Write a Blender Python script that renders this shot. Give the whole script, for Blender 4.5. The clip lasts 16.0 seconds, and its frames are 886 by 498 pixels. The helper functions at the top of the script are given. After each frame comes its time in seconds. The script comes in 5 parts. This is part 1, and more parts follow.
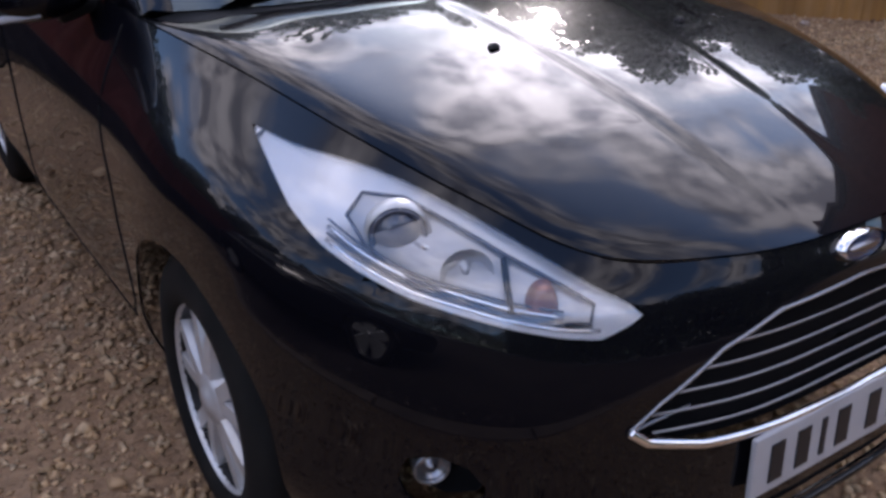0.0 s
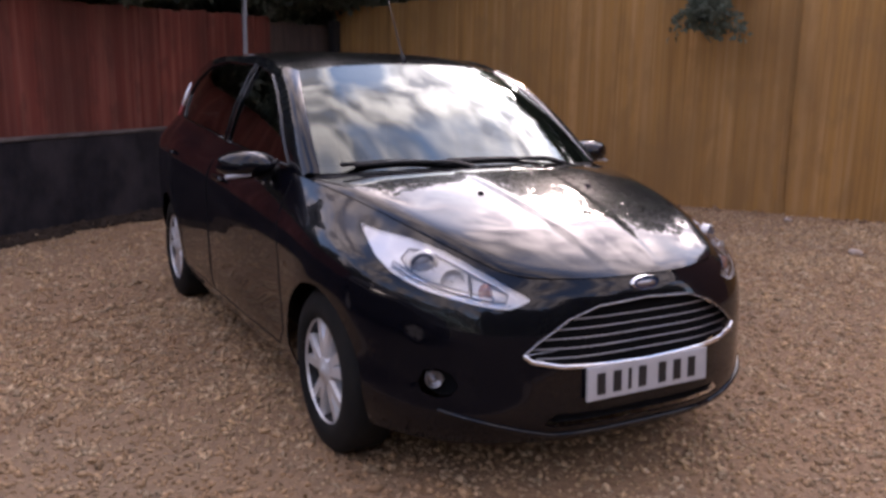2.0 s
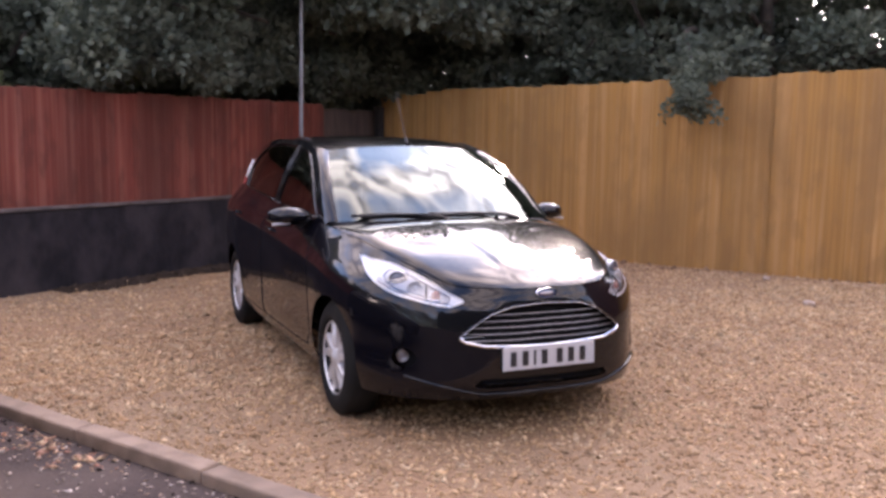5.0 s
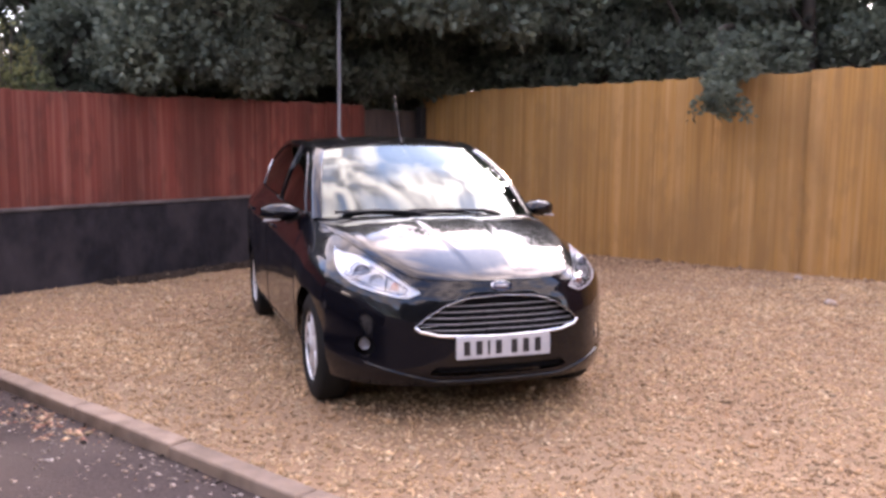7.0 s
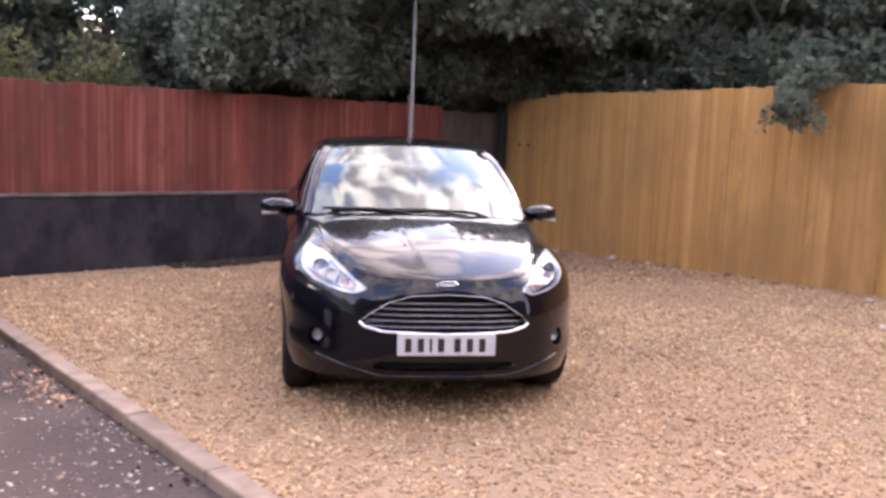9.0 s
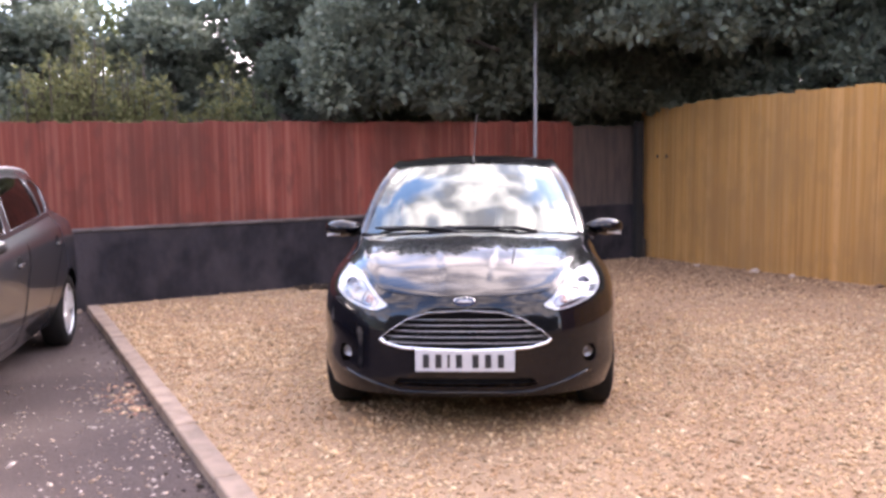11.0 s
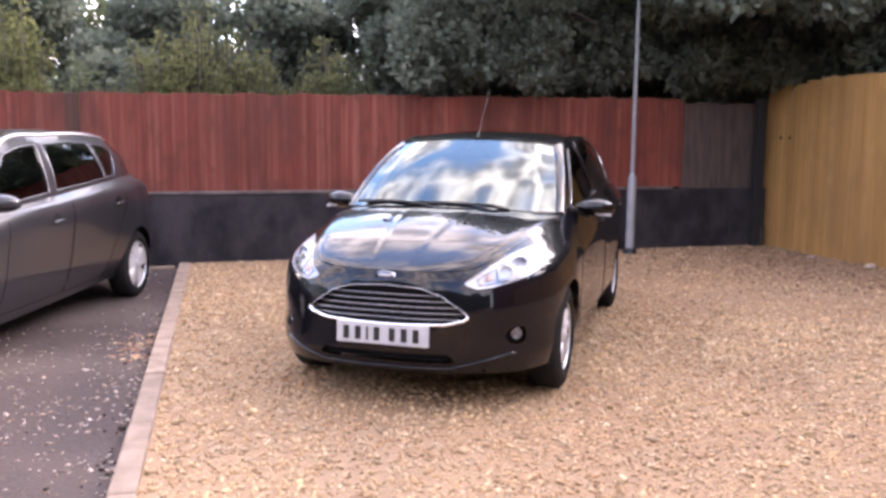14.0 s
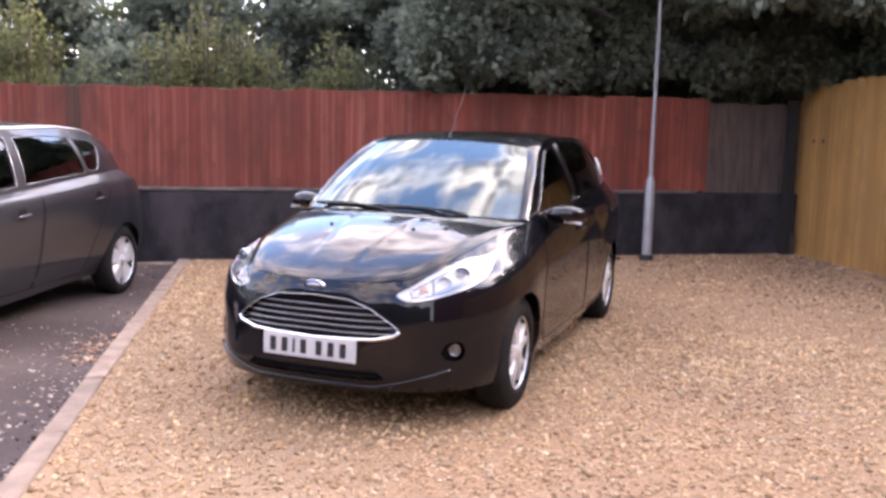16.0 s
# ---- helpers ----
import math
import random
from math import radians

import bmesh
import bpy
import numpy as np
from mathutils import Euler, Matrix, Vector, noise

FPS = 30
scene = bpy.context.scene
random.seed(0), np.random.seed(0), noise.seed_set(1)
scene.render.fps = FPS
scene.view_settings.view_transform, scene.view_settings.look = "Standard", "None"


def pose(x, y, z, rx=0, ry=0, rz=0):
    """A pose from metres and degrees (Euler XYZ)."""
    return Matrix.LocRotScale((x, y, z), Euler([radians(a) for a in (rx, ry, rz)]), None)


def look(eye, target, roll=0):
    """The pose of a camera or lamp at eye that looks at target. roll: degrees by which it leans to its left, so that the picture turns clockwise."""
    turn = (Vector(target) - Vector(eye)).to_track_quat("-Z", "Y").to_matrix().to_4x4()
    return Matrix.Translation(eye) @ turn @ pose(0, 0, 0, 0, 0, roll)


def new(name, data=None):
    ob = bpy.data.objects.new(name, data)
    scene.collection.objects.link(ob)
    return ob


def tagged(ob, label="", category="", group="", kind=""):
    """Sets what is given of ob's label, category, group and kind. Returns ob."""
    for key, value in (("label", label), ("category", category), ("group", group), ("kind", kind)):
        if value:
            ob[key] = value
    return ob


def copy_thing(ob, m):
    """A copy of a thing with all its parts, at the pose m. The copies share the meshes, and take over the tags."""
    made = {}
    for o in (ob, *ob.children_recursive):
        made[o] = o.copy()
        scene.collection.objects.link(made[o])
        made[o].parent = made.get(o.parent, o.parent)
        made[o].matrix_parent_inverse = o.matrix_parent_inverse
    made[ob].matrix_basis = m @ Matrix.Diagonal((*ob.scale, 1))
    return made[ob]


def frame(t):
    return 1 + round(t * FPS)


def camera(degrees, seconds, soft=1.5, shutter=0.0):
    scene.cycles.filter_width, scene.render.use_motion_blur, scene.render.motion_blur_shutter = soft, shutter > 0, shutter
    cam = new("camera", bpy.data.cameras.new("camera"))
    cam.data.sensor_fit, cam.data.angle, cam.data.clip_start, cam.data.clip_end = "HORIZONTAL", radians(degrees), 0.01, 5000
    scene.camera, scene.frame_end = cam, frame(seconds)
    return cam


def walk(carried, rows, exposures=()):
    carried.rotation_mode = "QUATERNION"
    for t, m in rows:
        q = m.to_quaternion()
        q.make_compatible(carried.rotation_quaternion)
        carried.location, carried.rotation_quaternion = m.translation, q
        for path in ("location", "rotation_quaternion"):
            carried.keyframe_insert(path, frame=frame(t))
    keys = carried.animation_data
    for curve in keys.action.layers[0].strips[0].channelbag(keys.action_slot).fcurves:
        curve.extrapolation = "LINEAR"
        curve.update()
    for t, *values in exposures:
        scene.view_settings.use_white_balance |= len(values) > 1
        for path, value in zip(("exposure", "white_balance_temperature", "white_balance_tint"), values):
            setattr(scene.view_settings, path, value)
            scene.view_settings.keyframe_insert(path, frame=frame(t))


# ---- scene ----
cam = camera(53.6, 16.0, soft=3.15)
PATH = [
    (0, (-1.239, -0.645, 1.302), (-0.233, 0.865, 0.461), 0.1),
    (0.5, (-1.442, -0.998, 1.334), (-0.441, 0.611, 0.697), 0.4),
    (1, (-1.592, -1.364, 1.36), (-0.614, 0.298, 0.829), 0.8),
    (1.5, (-1.741, -1.777, 1.409), (-0.785, -0.09, 0.918), 1.2),
    (2, (-1.927, -2.094, 1.417), (-0.983, -0.379, 1.007), 1.0),
    (2.5, (-2.017, -2.426, 1.435), (-1.112, -0.674, 1.101), 0.5),
    (3, (-2.086, -2.715, 1.467), (-1.236, -0.931, 1.154), 1.1),
    (3.5, (-2.24, -2.998, 1.466), (-1.37, -1.219, 1.187), 0.5),
    (6, (-2.07, -3.818, 1.443), (-1.294, -1.991, 1.205), 1.3),
    (6.5, (-1.922, -3.934, 1.447), (-1.186, -2.09, 1.203), 1.2),
    (7, (-1.713, -3.996, 1.459), (-1.062, -2.121, 1.212), 0.6),
    (7.5, (-1.502, -4.152, 1.452), (-0.933, -2.249, 1.222), -0.3),
    (8, (-1.267, -4.283, 1.467), (-0.763, -2.364, 1.217), 0.9),
    (10.5, (-0.065, -4.38, 1.492), (-0.084, -2.394, 1.256), 0.3),
    (11, (0.177, -4.426, 1.485), (0.05, -2.442, 1.272), -0.7),
    (11.5, (0.445, -4.474, 1.512), (0.27, -2.497, 1.262), -0.7),
    (12, (0.655, -4.438, 1.489), (0.384, -2.468, 1.276), -1.1),
    (12.5, (0.863, -4.37, 1.497), (0.525, -2.416, 1.243), 0.6),
    (13, (1.17, -4.332, 1.482), (0.712, -2.404, 1.209), 0.3),
    (13.5, (1.422, -4.31, 1.516), (0.901, -2.399, 1.238), 0.1),
    (14, (1.616, -4.18, 1.483), (1.03, -2.287, 1.215), 0.5),
    (14.5, (1.781, -4.05, 1.493), (1.161, -2.172, 1.197), 1.0),
    (15, (1.992, -3.913, 1.499), (1.293, -2.061, 1.219), 1.1),
    (15.5, (2.084, -3.79, 1.516), (1.327, -1.961, 1.228), 1.1),
    (16, (2.096, -3.661, 1.511), (1.382, -1.814, 1.233), 1.3),
]
EXPOSURES = [(0, 0.42, 6150, 25), (1.5, 0.66, 6750, 31), (3.5, 1.15, 7000, 34), (6, 1.80, 7050, 34), (8, 1.88, 7050, 34), (10.5, 2.25, 6900, 31), (12.5, 2.25, 6850, 30), (16, 2.23, 6850, 30)]
walk(cam, [(t, look(eye, target, roll)) for t, eye, target, roll in PATH], EXPOSURES)

# ---- world, sun, exposure ----
SUN_DIR = Vector((0.62, 0.62, 0.47)).normalized()      # towards the sun
CLOUD_AT = (2.1, 5.3)
world = bpy.data.worlds.new("sky")
scene.world = world
world.use_nodes = True
wn, wl = world.node_tree.nodes, world.node_tree.links
wn.clear()
w_out, w_bg = wn.new("ShaderNodeOutputWorld"), wn.new("ShaderNodeBackground")
w_sky = wn.new("ShaderNodeTexSky")
w_sky.sky_type, w_sky.sun_disc = "NISHITA", False
w_sky.sun_elevation = math.asin(SUN_DIR.z)
w_sky.sun_rotation = math.atan2(SUN_DIR.x, SUN_DIR.y)
w_bg.inputs["Strength"].default_value = 0.15


def w_math(op, a, b=None):
    """A maths node of the sky; a and b are sockets or numbers."""
    q = wn.new("ShaderNodeMath")
    q.operation = op
    for k, val in enumerate((a, b)):
        if isinstance(val, (int, float)):
            q.inputs[k].default_value = val
        elif val is not None:
            wl.new(val, q.inputs[k])
    return q.outputs[0]


def w_ramp(fac, lo, hi, c0, c1):
    q = wn.new("ShaderNodeValToRGB")
    q.color_ramp.elements[0].position, q.color_ramp.elements[1].position = lo, hi
    q.color_ramp.elements[0].color, q.color_ramp.elements[1].color = (*c0, 1), (*c1, 1)
    wl.new(fac, q.inputs[0])
    return q.outputs[0]


def w_noise(vec, scale, detail, rough=0.55, bend=0.0):
    q = wn.new("ShaderNodeTexNoise")
    q.inputs["Scale"].default_value, q.inputs["Detail"].default_value = scale, detail
    q.inputs["Roughness"].default_value, q.inputs["Distortion"].default_value = rough, bend
    wl.new(vec, q.inputs["Vector"])
    return q.outputs["Fac"]


# a layer of broken cloud at one height, so that it closes up towards the horizon, brightest round the veiled sun
w_co, w_sep, w_lay = wn.new("ShaderNodeTexCoord"), wn.new("ShaderNodeSeparateXYZ"), wn.new("ShaderNodeCombineXYZ")
wl.new(w_co.outputs["Generated"], w_sep.inputs[0])
w_up = w_math("ADD", w_math("MAXIMUM", w_sep.outputs[2], 0.0), 0.45)
wl.new(w_math("ADD", w_math("DIVIDE", w_sep.outputs[0], w_up), CLOUD_AT[0]), w_lay.inputs[0])
wl.new(w_math("ADD", w_math("DIVIDE", w_sep.outputs[1], w_up), CLOUD_AT[1]), w_lay.inputs[1])
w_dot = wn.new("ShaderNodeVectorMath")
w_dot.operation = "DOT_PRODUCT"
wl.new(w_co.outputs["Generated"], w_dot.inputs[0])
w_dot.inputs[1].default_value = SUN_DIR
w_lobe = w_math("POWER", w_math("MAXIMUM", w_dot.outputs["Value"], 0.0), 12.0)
w_cover = w_ramp(w_noise(w_lay.outputs[0], 3.6, 6, 0.5), 0.41, 0.56, (0, 0, 0), (1, 1, 1))
w_puff = w_ramp(w_noise(w_lay.outputs[0], 14.0, 3, 0.45), 0.38, 0.60, (3.2, 3.3, 3.6), (10.8, 10.7, 10.4))
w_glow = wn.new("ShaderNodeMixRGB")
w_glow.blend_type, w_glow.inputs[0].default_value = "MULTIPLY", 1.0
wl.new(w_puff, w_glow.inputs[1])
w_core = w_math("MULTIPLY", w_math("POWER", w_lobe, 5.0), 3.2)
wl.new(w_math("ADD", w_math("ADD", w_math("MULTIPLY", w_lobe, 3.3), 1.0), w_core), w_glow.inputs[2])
w_blue = wn.new("ShaderNodeMixRGB")
w_blue.blend_type, w_blue.inputs[0].default_value = "MULTIPLY", 1.0
wl.new(w_sky.outputs[0], w_blue.inputs[1])
w_blue.inputs[2].default_value = (1.8, 2.1, 2.25, 1)
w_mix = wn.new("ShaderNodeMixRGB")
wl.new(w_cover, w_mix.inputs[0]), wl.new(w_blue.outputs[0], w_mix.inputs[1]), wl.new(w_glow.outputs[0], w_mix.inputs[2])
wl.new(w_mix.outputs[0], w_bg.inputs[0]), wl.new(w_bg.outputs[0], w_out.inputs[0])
sun = new("sun", bpy.data.lights.new("sun", "SUN"))
sun.data.energy, sun.data.angle, sun.data.color = 1.5, radians(10.0), (1.0, 0.93, 0.82)
sun.matrix_world = look((0, 0, 20), Vector((0, 0, 20)) - SUN_DIR)


# ---- materials ----
def material(name, colour, rough=0.6, metal=0.0, second=None, scale=8.0, amount=1.0, bump=0.0, bump_scale=40.0, coat=0.0, spec=0.5,
             island=0.0, objrand=0.0, sheer=0.0, stretch=(1, 1, 1), third=None, third_scale=1.2, ior=1.47, weather=None, weather_scale=1.0):
    """A principled material: base colour varied by noise at one or two scales, by island or by object, with fine relief."""
    m = bpy.data.materials.new(name)
    m.use_nodes = True
    n, l = m.node_tree.nodes, m.node_tree.links
    b = n["Principled BSDF"]
    b.inputs["Roughness"].default_value, b.inputs["Metallic"].default_value = rough, metal
    b.inputs["Specular IOR Level"].default_value, b.inputs["Coat Weight"].default_value = spec, coat
    b.inputs["Coat Roughness"].default_value, b.inputs["Coat IOR"].default_value = 0.015, ior
    co, mp = n.new("ShaderNodeTexCoord"), n.new("ShaderNodeMapping")
    if objrand:                                  # no two pieces share their grain
        inf, mul, add = n.new("ShaderNodeObjectInfo"), n.new("ShaderNodeMath"), n.new("ShaderNodeVectorMath")
        mul.operation, mul.inputs[1].default_value = "MULTIPLY", 41.0
        l.new(inf.outputs["Random"], mul.inputs[0]), l.new(co.outputs["Object"], add.inputs[0]), l.new(mul.outputs[0], add.inputs[1])
        l.new(add.outputs[0], mp.inputs[0])
    else:
        l.new(co.outputs["Object"], mp.inputs[0])
    mp.inputs["Scale"].default_value = stretch
    rgb = n.new("ShaderNodeRGB")
    rgb.outputs[0].default_value = (*colour, 1)
    out = rgb.outputs[0]

    def blend(fac, other, o):
        mix = n.new("ShaderNodeMixRGB")
        l.new(fac, mix.inputs[0]), l.new(o, mix.inputs[1])
        mix.inputs[2].default_value = (*other, 1)
        return mix.outputs[0]

    def noisy(s, lo, hi, detail=5):
        t, r = n.new("ShaderNodeTexNoise"), n.new("ShaderNodeMapRange")
        l.new(mp.outputs[0], t.inputs["Vector"])
        t.inputs["Scale"].default_value, t.inputs["Detail"].default_value = s, detail
        l.new(t.outputs["Fac"], r.inputs[0])
        r.inputs[1].default_value, r.inputs[2].default_value, r.inputs[4].default_value = lo, hi, amount
        return r.outputs[0]

    if second:
        out = blend(noisy(scale, 0.38, 0.65), second, out)
    if third:
        out = blend(noisy(third_scale, 0.45, 0.7, 3), third, out)
    for weight, node_type, socket in ((island, "ShaderNodeNewGeometry", "Random Per Island"), (objrand, "ShaderNodeObjectInfo", "Random")):
        if weight:
            g, r, hsv = n.new(node_type), n.new("ShaderNodeMapRange"), n.new("ShaderNodeHueSaturation")
            l.new(g.outputs[socket], r.inputs[0])
            r.inputs[3].default_value, r.inputs[4].default_value = 1 - weight, 1 + weight
            l.new(r.outputs[0], hsv.inputs["Value"]), l.new(out, hsv.inputs["Color"])
            out = hsv.outputs[0]
    if weather:                                  # stains that run on from piece to piece, drawn out downwards
        pos, wm = n.new("ShaderNodeNewGeometry"), n.new("ShaderNodeMapping")
        wm.inputs["Scale"].default_value = (1, 1, 0.45)
        l.new(pos.outputs["Position"], wm.inputs[0])
        for k, (lo, hi, part_of) in enumerate(((0.46, 0.68, 0.75), (0.50, 0.62, 0.45))):
            t, r = n.new("ShaderNodeTexNoise"), n.new("ShaderNodeMapRange")
            l.new(wm.outputs[0], t.inputs["Vector"])
            t.inputs["Scale"].default_value, t.inputs["Detail"].default_value = weather_scale * (1, 5.5)[k], 6
            l.new(t.outputs["Fac"], r.inputs[0])
            r.inputs[1].default_value, r.inputs[2].default_value, r.inputs[4].default_value = lo, hi, part_of
            out = blend(r.outputs[0], weather, out)
    l.new(out, b.inputs["Base Color"])
    if sheer:                                    # leaves let some light through
        tl, mx = n.new("ShaderNodeBsdfTranslucent"), n.new("ShaderNodeMixShader")
        l.new(out, tl.inputs[0])
        mx.inputs[0].default_value = sheer
        l.new(b.outputs[0], mx.inputs[1]), l.new(tl.outputs[0], mx.inputs[2])
        l.new(mx.outputs[0], n["Material Output"].inputs[0])
    if bump:
        t, bp = n.new("ShaderNodeTexNoise"), n.new("ShaderNodeBump")
        l.new(mp.outputs[0], t.inputs["Vector"])
        t.inputs["Scale"].default_value, t.inputs["Detail"].default_value = bump_scale, 6
        l.new(t.outputs["Fac"], bp.inputs["Height"])
        bp.inputs["Strength"].default_value, bp.inputs["Distance"].default_value = min(1, bump), 0.02
        l.new(bp.outputs[0], b.inputs["Normal"])
    return m


def glass(name, tint, mirror, rough=0.0, sheen=(1, 1, 1)):
    """Coated glass: a see-through tint under a gloss that grows with the angle."""
    m = bpy.data.materials.new(name)
    m.use_nodes = True
    n, l = m.node_tree.nodes, m.node_tree.links
    n.clear()
    out, tr, gl, mix, lw, rng = (n.new(k) for k in ("ShaderNodeOutputMaterial", "ShaderNodeBsdfTransparent", "ShaderNodeBsdfGlossy",
                                                    "ShaderNodeMixShader", "ShaderNodeFresnel", "ShaderNodeMapRange"))
    tr.inputs[0].default_value = (*tint, 1)
    gl.inputs["Roughness"].default_value, gl.inputs["Color"].default_value = rough, (*sheen, 1)
    lw.inputs["IOR"].default_value = 1.5
    rng.inputs[3].default_value, rng.inputs[4].default_value = mirror, 1.0
    l.new(lw.outputs[0], rng.inputs[0]), l.new(rng.outputs[0], mix.inputs[0])
    l.new(tr.outputs[0], mix.inputs[1]), l.new(gl.outputs[0], mix.inputs[2]), l.new(mix.outputs[0], out.inputs[0])
    return m


M = dict(
    gravel=material("gravel_bed", (0.355, 0.218, 0.122), 0.9, second=(0.216, 0.124, 0.066), scale=30, bump=0.9, bump_scale=55, third=(0.278, 0.182, 0.108), third_scale=0.5),
    pebble=material("gravel_stone", (0.459, 0.306, 0.171), 0.85, second=(0.321, 0.195, 0.109), scale=1.1, island=0.42, third=(0.489, 0.367, 0.240), third_scale=9, spec=0.2),
    tarmac=material("tarmac", (0.091, 0.068, 0.061), 0.9, second=(0.052, 0.037, 0.034), scale=60, bump=0.6, bump_scale=140, third=(0.120, 0.091, 0.078), third_scale=0.9, spec=0.2),
    kerb=material("kerb_concrete", (0.285, 0.205, 0.152), 0.9, second=(0.190, 0.134, 0.098), scale=7, bump=0.4, bump_scale=90, objrand=0.12),
    blackwall=material("black_wall", (0.013, 0.012, 0.015), 0.8, second=(0.025, 0.022, 0.026), scale=5, bump=0.5, bump_scale=18, third=(0.046, 0.039, 0.043), third_scale=1.9, spec=0.2, stretch=(1.3, 1, 0.9)),
    coping=material("coping", (0.124, 0.103, 0.095), 0.9, second=(0.070, 0.058, 0.054), scale=5, bump=0.3),
    redwood=material("red_stained_wood", (0.170, 0.042, 0.029), 0.8, second=(0.140, 0.033, 0.022), scale=2.2, bump=0.3, bump_scale=14, stretch=(16, 16, 0.3), objrand=0.20, third=(0.225, 0.080, 0.058), third_scale=1.2, spec=0.25, weather=(0.085, 0.030, 0.022), weather_scale=1.3),
    tanwood=material("golden_fence_wood", (0.372, 0.192, 0.055), 0.8, second=(0.285, 0.146, 0.047), scale=2.0, bump=0.3, bump_scale=14, stretch=(16, 16, 0.3), objrand=0.13, third=(0.410, 0.228, 0.090), third_scale=1.1, spec=0.25, weather=(0.245, 0.135, 0.052), weather_scale=1.1),
    greywood=material("weathered_panel", (0.082, 0.058, 0.046), 0.85, second=(0.048, 0.034, 0.031), scale=3, bump=0.2, stretch=(5, 5, 0.8), objrand=0.08),
    stained=material("mossy_board", (0.095, 0.038, 0.025), 0.9, second=(0.050, 0.024, 0.016), scale=2.2, bump=0.3, bump_scale=14, stretch=(16, 16, 0.3), objrand=0.1),
    darkupright=material("near_black_wood", (0.013, 0.011, 0.010), 0.9, second=(0.008, 0.007, 0.007), scale=3, bump=0.3, stretch=(12, 12, 0.5)),
    steel=material("galvanised_steel", (0.302, 0.302, 0.317), 0.45, metal=0.35, second=(0.238, 0.238, 0.252), scale=6),
    paint=material("black_car_paint", (0.003, 0.003, 0.005), 0.25, coat=1.0, spec=0.04, ior=1.37),
    greypaint=material("grey_car_paint", (0.018, 0.0185, 0.023), 0.42, metal=0.25, coat=1.0, spec=0.2, ior=1.33),
    plastic=material("black_plastic", (0.010, 0.010, 0.011), 0.5, spec=0.3, bump=0.15, bump_scale=200),
    # silver colour for the sky highlight along the grey car's roof edge
    rail=material("roof_highlight_silver", (0.55, 0.54, 0.55), 0.35, metal=0.5),
    trim=material("gloss_black_trim", (0.006, 0.006, 0.007), 0.12, spec=0.6),
    brick=material("house_brick", (0.19, 0.085, 0.055), 0.9, second=(0.13, 0.06, 0.045), scale=9, bump=0.4, bump_scale=12, spec=0.2),
    rooftile=material("roof_tile", (0.07, 0.055, 0.05), 0.85, second=(0.045, 0.037, 0.035), scale=3, bump=0.5, bump_scale=10, spec=0.2),
    whitepaint=material("white_window_paint", (0.72, 0.72, 0.70), 0.5),
    rubber=material("tyre_rubber", (0.008, 0.008, 0.008), 0.85, second=(0.014, 0.013, 0.012), scale=9, spec=0.2),
    alloy=material("silver_alloy", (0.624, 0.624, 0.632), 0.32, metal=0.4, second=(0.528, 0.520, 0.512), scale=12),
    chrome=material("chrome", (0.85, 0.85, 0.87), 0.08, metal=1.0),
    reflector=material("lamp_reflector", (0.97, 0.97, 0.98), 0.25, metal=0.1, spec=1.0),
    amber=material("amber_lens", (0.40, 0.19, 0.15), 0.2, coat=1.0),
    redlens=material("red_lens", (0.30, 0.06, 0.055), 0.15, coat=1.0),
    plate=material("white_plate", (0.465, 0.465, 0.480), 0.4, second=(0.410, 0.410, 0.425), scale=14),
    ink=material("black_characters", (0.012, 0.012, 0.014), 0.5),
    bars=material("satin_grille_bar", (0.42, 0.42, 0.44), 0.28, metal=1.0),
    greychrome=material("grey_lamp_trim", (0.34, 0.34, 0.36), 0.25, metal=0.8),
    badge=material("badge_enamel", (0.02, 0.035, 0.085), 0.15, coat=1.0),
    cabin=material("dark_cabin", (0.008, 0.008, 0.009), 0.8, spec=0.05),
    projlens=material("projector_glass", (0.075, 0.085, 0.12), 0.08, coat=1.0),
    leaf_dark=material("dark_leaves", (0.176, 0.206, 0.153), 0.55, second=(0.097, 0.121, 0.095), scale=1.3, island=0.25, spec=0.25, sheer=0.5),
    leaf_mid=material("green_leaves", (0.152, 0.180, 0.097), 0.85, second=(0.090, 0.111, 0.065), scale=1.5, island=0.25, spec=0.05, sheer=0.55),
    leaf_olive=material("olive_leaves", (0.140, 0.150, 0.062), 0.8, second=(0.090, 0.100, 0.048), scale=1.6, island=0.3, spec=0.15, sheer=0.5),
    leaf_bright=material("yellow_green_leaves", (0.198, 0.198, 0.092), 0.8, second=(0.115, 0.124, 0.055), scale=1.8, island=0.35, spec=0.2, sheer=0.55),
    bark=material("bark", (0.055, 0.042, 0.032), 0.9, second=(0.03, 0.024, 0.02), scale=10, bump=0.6, bump_scale=25),
    clod=material("soil_clod", (0.25, 0.16, 0.10), 0.95, second=(0.16, 0.10, 0.065), scale=9, island=0.4, spec=0.1),
    dirt=material("dark_grit", (0.035, 0.026, 0.020), 0.95, second=(0.02, 0.016, 0.012), scale=9, island=0.4, spec=0.1),
    # dark brown for the added strip at the black wall's foot
    mould=material("leaf_mould", (0.060, 0.042, 0.032), 0.95, second=(0.035, 0.026, 0.020), scale=9, island=0.35, spec=0.1),
    petal=material("pale_litter", (0.431, 0.362, 0.319), 0.85, island=0.5, second=(0.259, 0.172, 0.113), scale=14),
    redleaf=material("red_litter", (0.46, 0.20, 0.14), 0.8, island=0.4, second=(0.55, 0.42, 0.24), scale=20),
)
M["screen"] = glass("windscreen_glass", (0.20, 0.24, 0.24), 0.085, sheen=(0.90, 1.0, 0.97))
M["sideglass"] = glass("side_glass", (0.06, 0.065, 0.065), 0.035)
M["lens"] = glass("clear_lens", (0.97, 0.97, 0.98), 0.055)


